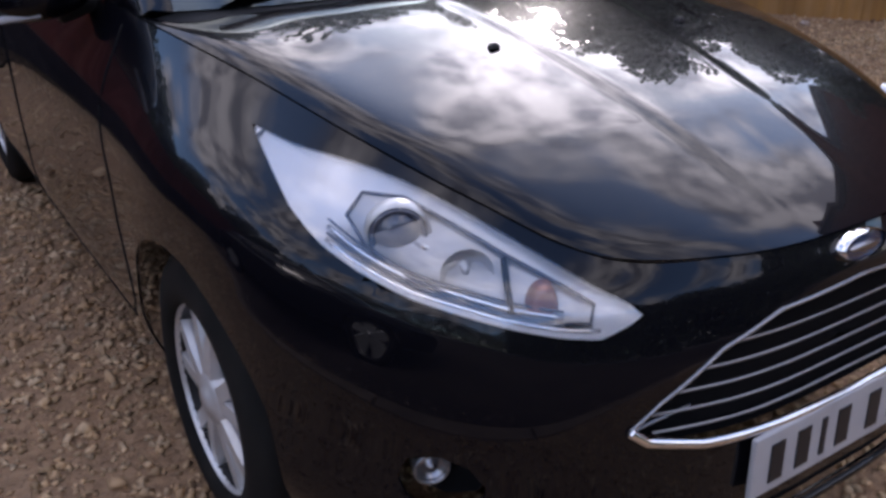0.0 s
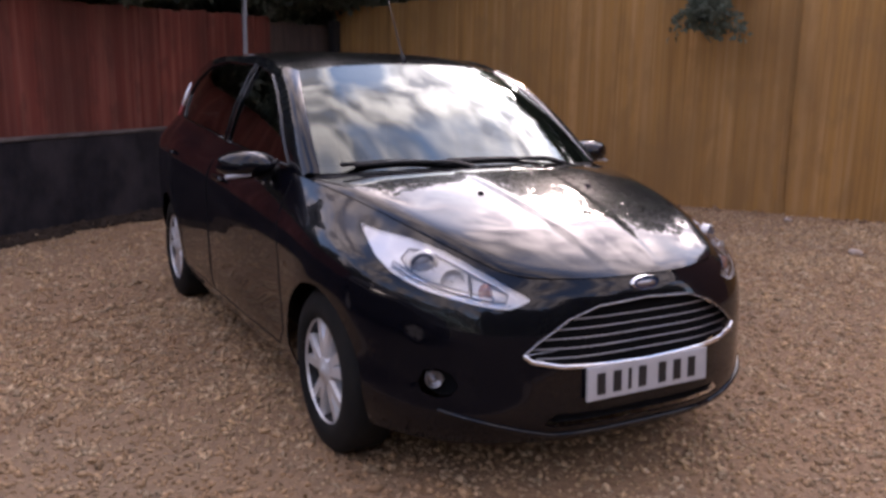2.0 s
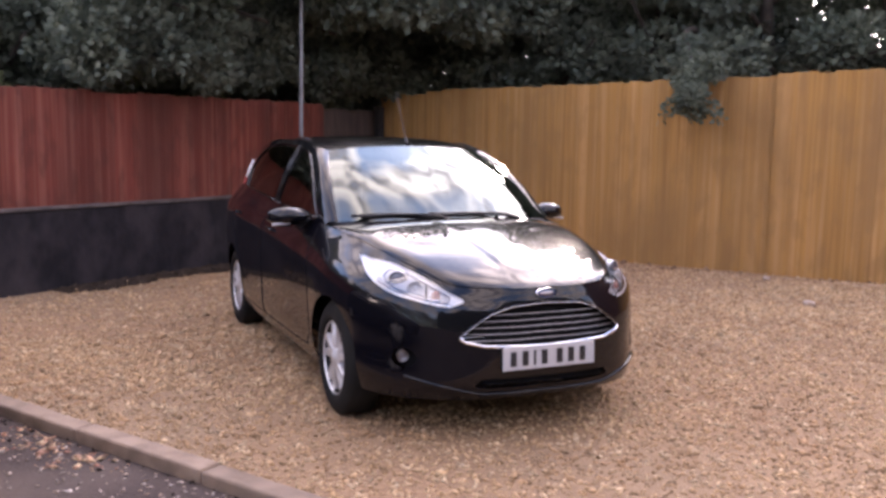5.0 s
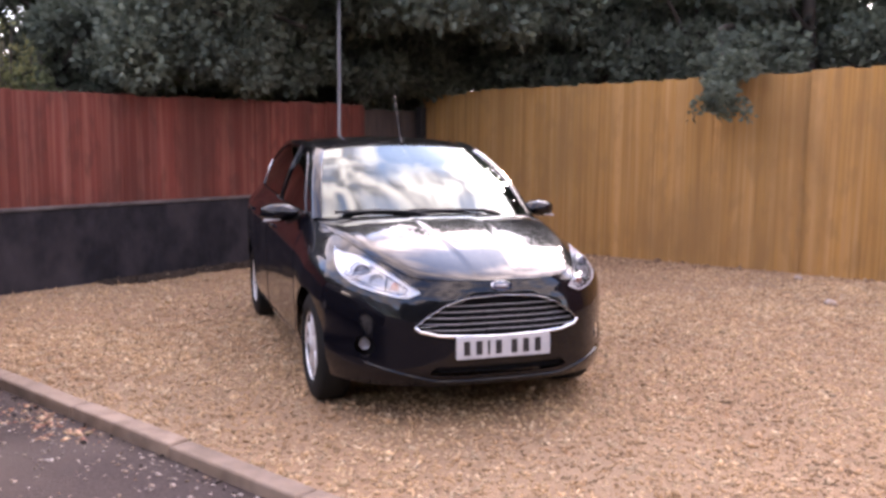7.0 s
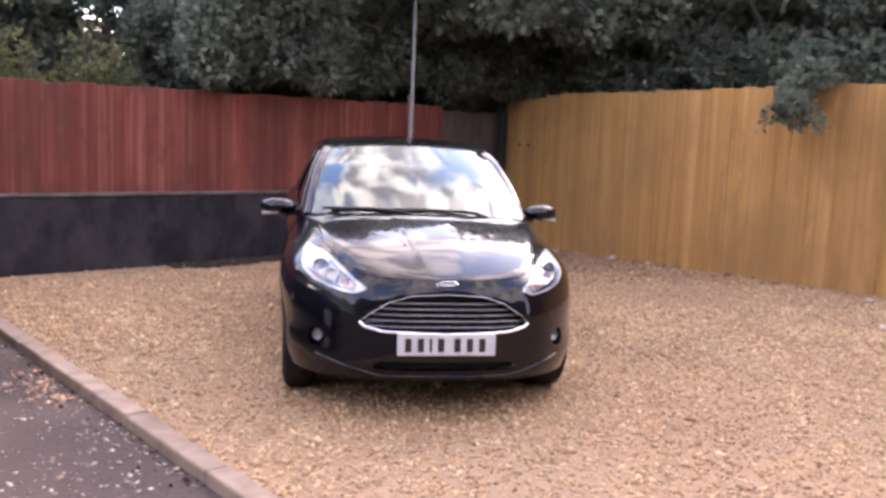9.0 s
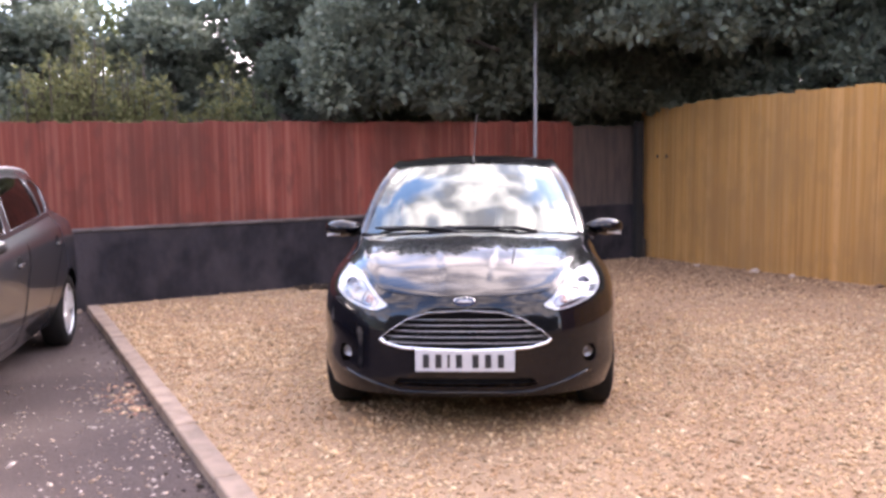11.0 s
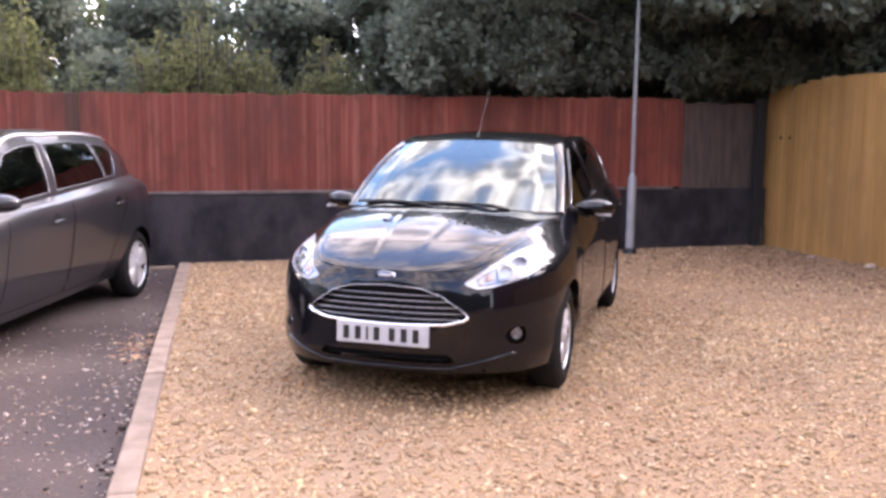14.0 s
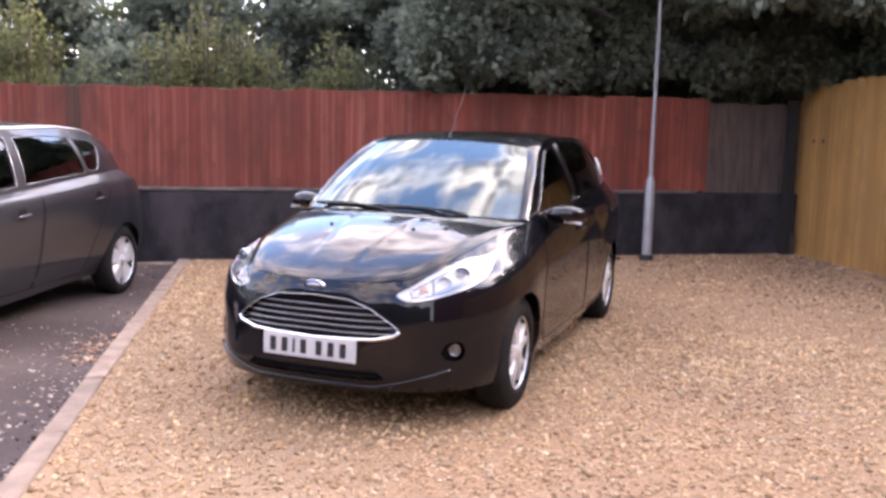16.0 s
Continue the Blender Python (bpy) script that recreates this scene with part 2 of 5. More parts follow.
# ---- mesh helpers ----
def mesh_of(name, verts, faces, mat, smooth=True):
    me = bpy.data.meshes.new(name)
    me.from_pydata([tuple(map(float, v)) for v in verts], [], [tuple(map(int, f)) for f in faces])
    me.materials.append(mat)
    if smooth:
        me.polygons.foreach_set("use_smooth", [True] * len(me.polygons))
    me.update()
    return me


def part(name, me, parent=None, label="", at=None):
    """One mesh object, under a thing or a part."""
    ob = new(name, me)
    if at is not None:
        ob.matrix_basis = at
    if parent:
        ob.parent = parent
    return tagged(ob, label)


def from_bm(name, bm, mat, smooth=False):
    me = bpy.data.meshes.new(name)
    bm.to_mesh(me)
    bm.free()
    me.materials.append(mat)
    if smooth:
        me.polygons.foreach_set("use_smooth", [True] * len(me.polygons))
    return me


def box(sx, sy, sz, bevel=0.0, at=(0, 0, 0), taper=1.0):
    """A bevelled block, its base's middle at the given place."""
    bm = bmesh.new()
    bmesh.ops.create_cube(bm, size=1)
    for v in bm.verts:
        k = taper if v.co.z > 0 else 1
        v.co = Vector((v.co.x * sx * k + at[0], v.co.y * sy * k + at[1], (v.co.z + 0.5) * sz + at[2]))
    if bevel:
        bmesh.ops.bevel(bm, geom=bm.edges[:], offset=bevel, segments=2, affect="EDGES", profile=0.5)
    return bm


def ring_faces(rows, cols, closed=True):
    return [(r * cols + c, r * cols + (c + 1) % cols, (r + 1) * cols + (c + 1) % cols, (r + 1) * cols + c)
            for r in range(rows - 1) for c in range(cols if closed else cols - 1)]


def lathe(name, profile, mat, n=40, axis="x"):
    """A turned body: the profile's (along, radius) about the axis."""
    vs = []
    for a, r in profile:
        for k in range(n):
            t = 2 * math.pi * k / n
            p = (a, r * math.cos(t), r * math.sin(t))
            vs.append(p if axis == "x" else (p[1], p[2], p[0]))
    return mesh_of(name, vs, ring_faces(len(profile), n), mat)


def tube(name, pts, radius, mat, n=8):
    """A round bar along a line of points; radius may be a list."""
    pts = np.array(pts, float)
    rad = np.broadcast_to(np.array(radius, float), (len(pts),))
    tang = np.gradient(pts, axis=0)
    vs = []
    for p, t, r in zip(pts, tang, rad):
        t = t / np.linalg.norm(t)
        a = np.cross(t, (0.13, 0.21, 0.97) if abs(t[2]) < 0.9 else (1, 0, 0))
        a /= np.linalg.norm(a)
        b = np.cross(t, a)
        vs += [p + r * (math.cos(k * 2 * math.pi / n) * a + math.sin(k * 2 * math.pi / n) * b) for k in range(n)]
    fs = ring_faces(len(pts), n) + [tuple(range(n))[::-1], tuple(range((len(pts) - 1) * n, len(pts) * n))]
    return mesh_of(name, vs, fs, mat)


def spline(pts, n, ts=None):
    """n points of a smooth curve through pts."""
    p = np.array(pts, float)
    t = np.r_[0, np.cumsum(np.linalg.norm(np.diff(p, axis=0), axis=1))] if ts is None else np.array(ts, float)
    m = np.gradient(p, t, axis=0)
    for k in (0, -1):
        if abs(p[k][0]) < 1e-9 and np.abs(p[:, 0]).max() > 0.05:      # level and square across the car's middle
            m[k] = np.array((m[k][0], 0, 0))
    x = np.linspace(t[0], t[-1], n)
    i = np.clip(np.searchsorted(t, x, "right") - 1, 0, len(t) - 2)
    h = (t[i + 1] - t[i])[:, None]
    s = ((x - t[i])[:, None]) / h
    return ((2 * s**3 - 3 * s**2 + 1) * p[i] + (s**3 - 2 * s**2 + s) * h * m[i] + (3 * s**2 - 2 * s**3) * p[i + 1] + (s**3 - s**2) * h * m[i + 1])


def coons(c0, c1, d0, d1):
    """A grid between four edge curves: c0, c1 along u at v = 0 and 1; d0, d1 along v at u = 0 and 1."""
    c0, c1, d0, d1 = (np.array(k) for k in (c0, c1, d0, d1))
    u, v = np.linspace(0, 1, len(c0))[None, :, None], np.linspace(0, 1, len(d0))[:, None, None]
    return ((1 - v) * c0[None] + v * c1[None] + (1 - u) * d0[:, None] + u * d1[:, None]
            - (1 - u) * (1 - v) * c0[0] - u * (1 - v) * c0[-1] - (1 - u) * v * c1[0] - u * v * c1[-1])


def grid_faces(rows, cols):
    return [(r * cols + c, r * cols + c + 1, (r + 1) * cols + c + 1, (r + 1) * cols + c) for r in range(rows - 1) for c in range(cols - 1)]


def inside(uv, poly):
    res = np.zeros(len(uv), bool)
    for (ax, ay), (bx, by) in zip(poly, poly[1:] + poly[:1]):
        if ay != by:
            res ^= ((ay > uv[:, 1]) != (by > uv[:, 1])) & (uv[:, 0] < (bx - ax) * (uv[:, 1] - ay) / (by - ay) + ax)
    return res


def carve(verts, faces, eu, ev, poly, where=None, tree=None):
    """Splits faces along an outline drawn in the plane of eu and ev, and draws the vertices of the cut onto it.
    Gives the faces within and those without."""
    eu, ev = np.array(eu, float), np.array(ev, float)
    fa = np.array(faces)
    mid = verts[fa].mean(1)
    hit = inside(np.stack([mid @ eu, mid @ ev], 1), poly)
    if where is not None:
        hit &= where(mid)
    within, without = fa[hit], fa[~hit]
    edge = np.intersect1d(within, without)
    if len(edge):
        p = np.stack([verts[edge] @ eu, verts[edge] @ ev], 1)
        best, near = np.full(len(p), 1e9), p.copy()
        for a, b in zip(poly, poly[1:] + poly[:1]):
            a, b = np.array(a), np.array(b)
            s = np.clip(((p - a) @ (b - a)) / max(1e-12, (b - a) @ (b - a)), 0, 1)[:, None]
            q = a + s * (b - a)
            d = np.linalg.norm(p - q, axis=1)
            near[d < best], best = q[d < best], np.minimum(d, best)
        verts[edge] += (near - p)[:, :1] * eu + (near - p)[:, 1:] * ev
        if tree:
            d = Vector(np.cross(eu, ev)).normalized()
            for i in edge:
                o = Vector(verts[i])
                hit = tree.ray_cast(o - d * 0.06, d, 0.12)[0]
                if hit is not None:
                    verts[i] = hit
    return [tuple(f) for f in within], [tuple(f) for f in without]


def tidy(verts, faces, mirror=False):
    """Keeps the vertices that the faces use; with mirror adds the other half."""
    fa = [tuple(f) for f in faces]
    used = sorted({i for f in fa for i in f})
    at = {i: k for k, i in enumerate(used)}
    v = np.array(verts)[used]
    f = [tuple(at[i] for i in q) for q in fa]
    if mirror:
        k = len(v)
        f += [tuple(i + k for i in q)[::-1] for q in f]
        v = np.r_[v, v * (-1, 1, 1)]
    return v, f


def panel(name, verts, faces, mat, parent, label="", side=0, thick=0.006, mirror=False):
    """A pressed panel with thickness. side -1 makes it for the other flank."""
    v, f = tidy(verts, faces, mirror)
    if side < 0:
        v, f = v * (-1, 1, 1), [q[::-1] for q in f]
    me = mesh_of(name, v, f, mat)
    bm = bmesh.new()
    bm.from_mesh(me)
    bmesh.ops.remove_doubles(bm, verts=bm.verts, dist=0.0008)
    for e in bm.edges:
        e.smooth = not e.is_boundary
    bm.to_mesh(me)
    bm.free()
    me.polygons.foreach_set("use_smooth", [True] * len(me.polygons))
    ob = part(name, me, parent, label)
    if thick:
        s = ob.modifiers.new("thickness", "SOLIDIFY")
        s.thickness, s.offset, s.use_rim = thick, -1, True
    return ob


def drawn_on(tree, points, direction, lift=0.0, start=2.0):
    """Points drawn along a direction onto a surface, lifted off it."""
    d = Vector(direction).normalized()
    out = []
    for p in points:
        o = Vector(p) - d * start
        hit, nor, _, _ = tree.ray_cast(o, d)
        if hit is None:
            hit, nor, _, _ = tree.find_nearest(Vector(p))
        if nor.dot(d) > 0:
            nor = -nor
        out.append(hit + nor * lift)
    return out


# ---- ground, kerb, walls and fences ----
from mathutils.bvhtree import BVHTree

KERB_P, KERB_A = np.array((-3.76, 3.72)), radians(-58.7)        # outer edge of the kerb, at the wall
KERB_U = np.array((math.cos(KERB_A), math.sin(KERB_A)))
KERB_N = np.array((-KERB_U[1], KERB_U[0]))                      # towards the gravel
WALL_P, WALL_A = np.array((-4.0, 4.12)), radians(33.5)
WALL_U = np.array((math.cos(WALL_A), math.sin(WALL_A)))
WALL_N = np.array((-WALL_U[1], WALL_U[0]))                      # away from the yard
WOOD_P, WOOD_A = np.array((2.25, 8.20)), radians(-54.2)
WOOD_U = np.array((math.cos(WOOD_A), math.sin(WOOD_A)))
WOOD_N = np.array((-WOOD_U[1], WOOD_U[0]))                      # away from the yard
TARMAC_Z = -0.05


def on(p, u, n, s, d=0.0, z=0.0):
    q = p + s * u + d * n
    return Vector((q[0], q[1], z))


def sheet(name, corners, z, mat, depth=0.3):
    """A slab with a flat top."""
    k = len(corners)
    vs = [(x, y, z) for x, y in corners] + [(x, y, z - depth) for x, y in corners]
    fs = [tuple(range(k)), tuple(range(k, 2 * k))[::-1]] + [(i, i + k, (i + 1) % k + k, (i + 1) % k) for i in range(k)]
    return part(name, mesh_of(name, vs, fs, mat, smooth=False))


tagged(sheet("ground", [(-400, -400), (400, -400), (400, 400), (-400, 400)], TARMAC_Z, M["tarmac"], 0.5),
       "dark grey worn tarmac running beside the gravel", "tarmac", kind="structure")
KW = 0.118
g0, g1 = on(KERB_P, KERB_U, KERB_N, -0.9, KW), on(KERB_P, KERB_U, KERB_N, 16, KW)
gravel = tagged(sheet("gravel_bed", [g0[:2], g1[:2], (16.0, -12.0), (16.0, 2.0), (2.5, 8.45)], 0.0, M["gravel"], 0.2),
                "bed of tan and brown loose gravel", "gravel", kind="structure")

kerb = tagged(new("kerb"), "line of weathered concrete kerb stones beside the gravel", "kerb", kind="structure")
km = from_bm("kerb_stone", box(0.905, KW, 0.20, 0.012), M["kerb"])
for i in range(18):
    part("kerb_stone", km, kerb, at=Matrix.Translation(on(KERB_P, KERB_U, KERB_N, i * 0.915, KW / 2, -0.185 + 0.004 * math.sin(i * 2.1)))
         @ Matrix.Rotation(KERB_A + 0.004 * math.sin(i * 1.7), 4, "Z"))
part("kerb_stone", from_bm("kerb_edging", box(0.62, 0.06, 0.10, 0.01), M["kerb"]), kerb, at=Matrix.Translation(on(WALL_P, WALL_U, WALL_N, -0.36, -0.035, -0.12)) @ Matrix.Rotation(WALL_A, 4, "Z"))

wall = tagged(part("wall_back", from_bm("wall_back", box(22.4, 0.22, 0.95, 0.008), M["blackwall"]),
                   at=Matrix.Translation(on(WALL_P, WALL_U, WALL_N, -3.4, 0.11, -0.19)) @ Matrix.Rotation(WALL_A, 4, "Z")),
              "low black-painted wall under the red fence", "wall", kind="structure")
coping = tagged(new("coping"), "narrow grey-brown coping strip along the black wall", "coping", kind="structure")
cm = from_bm("coping_stone", box(1.19, 0.12, 0.030, 0.008), M["coping"])
for i in range(13):
    part("coping_stone", cm, coping, at=Matrix.Translation(on(WALL_P, WALL_U, WALL_N, -8.9 + i * 1.2, 0.043, 0.76)) @ Matrix.Rotation(WALL_A, 4, "Z"))


def fence(name, label, p, u, n, angle, s0, s1, width, foot, top, mat, d, rails, odd=None):
    """A close-boarded fence: overlapping upright boards before rails and posts."""
    root = tagged(new(name), label, "fence", kind="structure")
    rng = random.Random(len(label))
    s, k, boards = s0, 0, {}
    while s < s1:
        wide = width * rng.choice((0.7, 1.0, 1.0, 1.3))
        h = round(top(s) - foot(s) + rng.uniform(-0.012, 0.012), 2)
        old = odd is not None and odd[0] < s < odd[1]
        if (h, wide, old) not in boards:
            boards[h, wide, old] = from_bm("fence_board", box(wide + 0.012, 0.016, h, 0.003), odd[2] if old else mat)
        part("fence_board", boards[h, wide, old], root, at=Matrix.Translation(on(p, u, n, s + wide / 2, d + (0.004 if k % 2 else 0.0) + rng.uniform(-0.003, 0.003), foot(s)))
             @ Matrix.Rotation(angle + rng.uniform(-0.03, 0.03), 4, "Z") @ Matrix.Rotation(rng.uniform(-0.004, 0.004), 4, "Y"))
        s, k = s + wide, k + 1
    for z in rails:
        part("rail", from_bm("rail", box(s1 - s0, 0.07, 0.08, 0.006), mat), root, at=Matrix.Translation(on(p, u, n, (s0 + s1) / 2, d + 0.06, z)) @ Matrix.Rotation(angle, 4, "Z"))
    pm = from_bm("post", box(0.10, 0.10, top(s0) - foot(s0) - 0.05, 0.006), mat)
    for i in range(int((s1 - s0) / 1.83) + 1):
        part("post", pm, root, at=Matrix.Translation(on(p, u, n, s0 + 0.1 + i * 1.83, d + 0.145, foot(s0))) @ Matrix.Rotation(angle, 4, "Z"))
    return root


fence("fence", "red-stained close-boarded timber fence on a black wall", WALL_P, WALL_U, WALL_N, WALL_A, -9.5, 6.22, 0.145,
      lambda s: 0.785, lambda s: 1.86 + 0.008 * min(s, 7), M["redwood"], 0.07, (0.95, 1.60), (-1.20, -1.00, M["stained"]))
corner = fence("fence", "weathered grey-green panel of close-boarded fence in the corner", WALL_P, WALL_U, WALL_N, WALL_A, 6.25, 7.60, 0.145,
      lambda s: 0.755, lambda s: 1.86, M["greywood"], 0.10, (0.95, 1.60))
# near-black upright strip where the wall meets the tall fence
part("corner_post", from_bm("corner_post", box(0.12, 0.10, 1.95, 0.008), M["darkupright"]), corner, "near-black upright strip in the corner", at=Matrix.Translation(on(WALL_P, WALL_U, WALL_N, 7.33, -0.055, -0.03)) @ Matrix.Rotation(WALL_A, 4, "Z"))
first = fence("fence", "tall golden-brown close-boarded timber fence beside the gravel", WOOD_P, WOOD_U, WOOD_N, WOOD_A, -0.10, 0.68, 0.125,
      lambda s: -0.02, lambda s: 2.09, M["tanwood"], 0.05, (0.4, 1.2, 1.8))
fence("fence", "tall golden-brown close-boarded timber fence beside the gravel", WOOD_P, WOOD_U, WOOD_N, WOOD_A, 0.70, 5.24, 0.125,
      lambda s: -0.02, lambda s: 2.14 + 0.022 * (s - 0.7), M["tanwood"], 0.0, (0.4, 1.2, 1.8))
fence("fence", "tall golden-brown close-boarded timber fence panel standing proud", WOOD_P, WOOD_U, WOOD_N, WOOD_A, 5.26, 10.5, 0.125,
      lambda s: -0.02, lambda s: 2.16 + 0.022 * (s - 0.7), M["tanwood"], -0.045, (0.4, 1.2, 1.8))

for s in (0.20, 0.37):
    part("knot", lathe("knot", [(0.0, 0.026), (0.004, 0.022), (0.005, 0.0)], M["bark"], 12), first, "dark knot in the wood", at=Matrix.Translation(on(WOOD_P, WOOD_U, WOOD_N, s, 0.036, 1.43)) @ Matrix.Rotation(WOOD_A - math.pi / 2, 4, "Z"))

# ---- lamp post ----
post = tagged(new("lamp_post"), "slim grey galvanised steel lamp post standing by the black wall", "lamp post")
post.location = (0.643, 6.74, 0)
part("lower_shaft", lathe("lower_shaft", [(-0.1, 0.056), (0.0, 0.056), (0.92, 0.053), (0.97, 0.038), (0.99, 0.028)], M["steel"], 24, "z"), post)
part("upper_shaft", lathe("upper_shaft", [(0.96, 0.025), (3.0, 0.022), (6.0, 0.019), (6.0, 0.0)], M["steel"], 20, "z"), post)
part("base_collar", lathe("base_collar", [(-0.05, 0.085), (0.05, 0.085), (0.07, 0.062)], M["plastic"], 24, "z"), post, "dark base collar")


# ---- cars ----
def body_grid(lines, n, rows):
    """The flank of a car from feature lines, foot to shoulder, each from the nose's middle round to the tail's."""
    a = np.array(lines, float)
    ts = np.r_[0, np.cumsum(np.linalg.norm(np.diff(a, axis=1), axis=2).mean(0))]
    cols = np.stack([spline(l, n, ts) for l in a])
    hs = np.r_[0, np.cumsum(np.linalg.norm(np.diff(cols, axis=0), axis=2).mean(1))]
    return np.stack([spline(cols[:, j], rows, hs) for j in range(n)], 1)


def oriented(v, f, centre=(0, 1.9, 0.75)):
    """Faces turned so that they look outwards."""
    q = np.array([v[list(k)[:3]] for k in f])
    nor = np.cross(q[:, 1] - q[:, 0], q[:, 2] - q[:, 0])
    return f if (nor * (q[:, 0] - centre)).sum() > 0 else [tuple(k)[::-1] for k in f]


def circle(cy, cz, r, n=40):
    return [(cy + r * math.cos(2 * math.pi * i / n), cz + r * math.sin(2 * math.pi * i / n)) for i in range(n)]


def wheel(name, radius, rim, width, twin, mat):
    """A wheel about the x axis, its face towards +x."""
    root = new(name)
    h = width / 2
    part("tyre", lathe("tyre", [(-h, rim), (-h - 0.004, rim + 0.03), (-h * 0.9, radius - 0.02), (-h * 0.7, radius), (h * 0.7, radius), (h * 0.9, radius - 0.02),
                                (h + 0.004, rim + 0.035), (h, rim + 0.004), (h - 0.012, rim - 0.004)], M["rubber"], 56), root)
    r = part("rim", lathe("rim", [(h - 0.012, rim + 0.006), (h - 0.006, rim + 0.003), (h - 0.012, rim - 0.004), (h - 0.022, rim - 0.008)], mat, 56), root)
    # black on the barrel paints the shade seen between the spokes
    part("rim_barrel", lathe("rim_barrel", [(h - 0.020, rim - 0.007), (h - 0.05, rim - 0.020), (-h, rim - 0.02)], M["plastic"], 48), root, "inner barrel, the shade behind the spokes put in as black")
    part("brake", lathe("brake", [(-0.03, 0.0), (-0.03, rim - 0.03), (-0.045, rim - 0.03)], M["plastic"], 32), root)
    hub = lathe("hub", [(h - 0.06, 0.062), (h - 0.018, 0.058), (h - 0.008, 0.045), (h - 0.008, 0.03), (h - 0.002, 0.028), (h, 0.0)], mat, 28)
    part("hub", hub, r)
    for i in range(5):
        for k in ((-1, 1) if twin else (0,)):
            a0, a1 = 2 * math.pi * i / 5 + k * 0.16, 2 * math.pi * i / 5 + k * 0.26
            w0, w1 = (0.021, 0.022) if twin else (0.048, 0.098)
            vs = []
            for rr, aa, ww, x in ((0.045, a0, w0, h - 0.014), (0.12, (a0 + a1) / 2, (w0 + w1) / 2, h - 0.016), (rim - 0.004, a1, w1, h - 0.022)):
                c, s = math.cos(aa), math.sin(aa)
                for dx, dw in ((0, -0.75), (0, 0.75), (-0.014, 1), (-0.045, 1), (-0.045, -1), (-0.014, -1)):
                    vs.append((x + dx, rr * c - dw * ww * s, rr * s + dw * ww * c))
            part("spoke", mesh_of("spoke", vs, ring_faces(3, 6), mat, smooth=False), r)
    return root


def handle(root, tree, side, y, z, mat):
    """A pull handle on a door."""
    p = drawn_on(tree, [(side * 0.9, y - 0.09, z), (side * 0.9, y, z + 0.004), (side * 0.9, y + 0.09, z + 0.006)], (-side, 0, 0), 0.016)
    return part("door_handle", tube("door_handle", spline([list(k) for k in p], 9), [0.006, 0.012, 0.014, 0.014, 0.014, 0.014, 0.014, 0.012, 0.006], mat), root)


def door_gap(door, tree, outline, side, top):
    """The dark gap round a door, below the given height."""
    pts = [p for a, b in zip(outline, outline[1:] + outline[:1]) for p in np.linspace(a, b, 13)[:-1]]
    runs, run = [], []
    for a, b in pts + pts[:1]:
        if b < top:
            run.append((side * 1.2, a, b))
        elif run:
            runs, run = runs + [run], []
    runs = [r for r in runs + [run] if len(r) > 2]
    if len(runs) == 2 and pts[0][1] < top:
        runs = [runs[1] + runs[0]]
    for r in runs:
        part("door_gap", tube("door_gap", [list(p) for p in drawn_on(tree, r, (-side, 0, 0), -0.0005)], 0.0032, M["cabin"], 6), door, "dark gap round the door")


def lamp_patch(name, tree, outline, eu, ev, direction, mat, parent, lift, rows=14, label="", dish=0.0):
    """A skin on the surface inside an outline: a fan of rings drawn on the surface along a direction."""
    ou = np.array(outline, float)
    ou = np.r_[ou, ou[:1]]
    seg = np.r_[0, np.cumsum(np.linalg.norm(np.diff(ou, axis=0), axis=1))]
    rim = np.stack([np.interp(np.linspace(0, seg[-1], 61)[:-1], seg, ou[:, i]) for i in (0, 1)], 1)
    mid = rim.mean(0)
    eu, ev, d = (np.array(k, float) for k in (eu, ev, direction))
    pts, k = [], len(rim)
    for r in range(rows + 1):
        q = mid + (rim - mid) * (0.02 + 0.98 * r / rows)
        pts += [tuple(a * eu + b * ev) for a, b in q]
    v = np.array([list(p) for p in drawn_on(tree, pts, direction, lift, 4.0)])
    if dish:
        v += np.repeat(dish * (1 - (np.arange(rows + 1) / rows) ** 5), k)[:, None] * d
    f = oriented(v, ring_faces(rows + 1, k) + [tuple(range(k))])
    return part(name, mesh_of(name, v, f, mat), parent, label)


def wider(outline, k):
    """An outline grown about its middle, to reach behind the skin round an opening."""
    a = np.array(outline, float)
    return [tuple(p) for p in a.mean(0) + (a - a.mean(0)) * (k, 1 + (k - 1) * 2.2)]


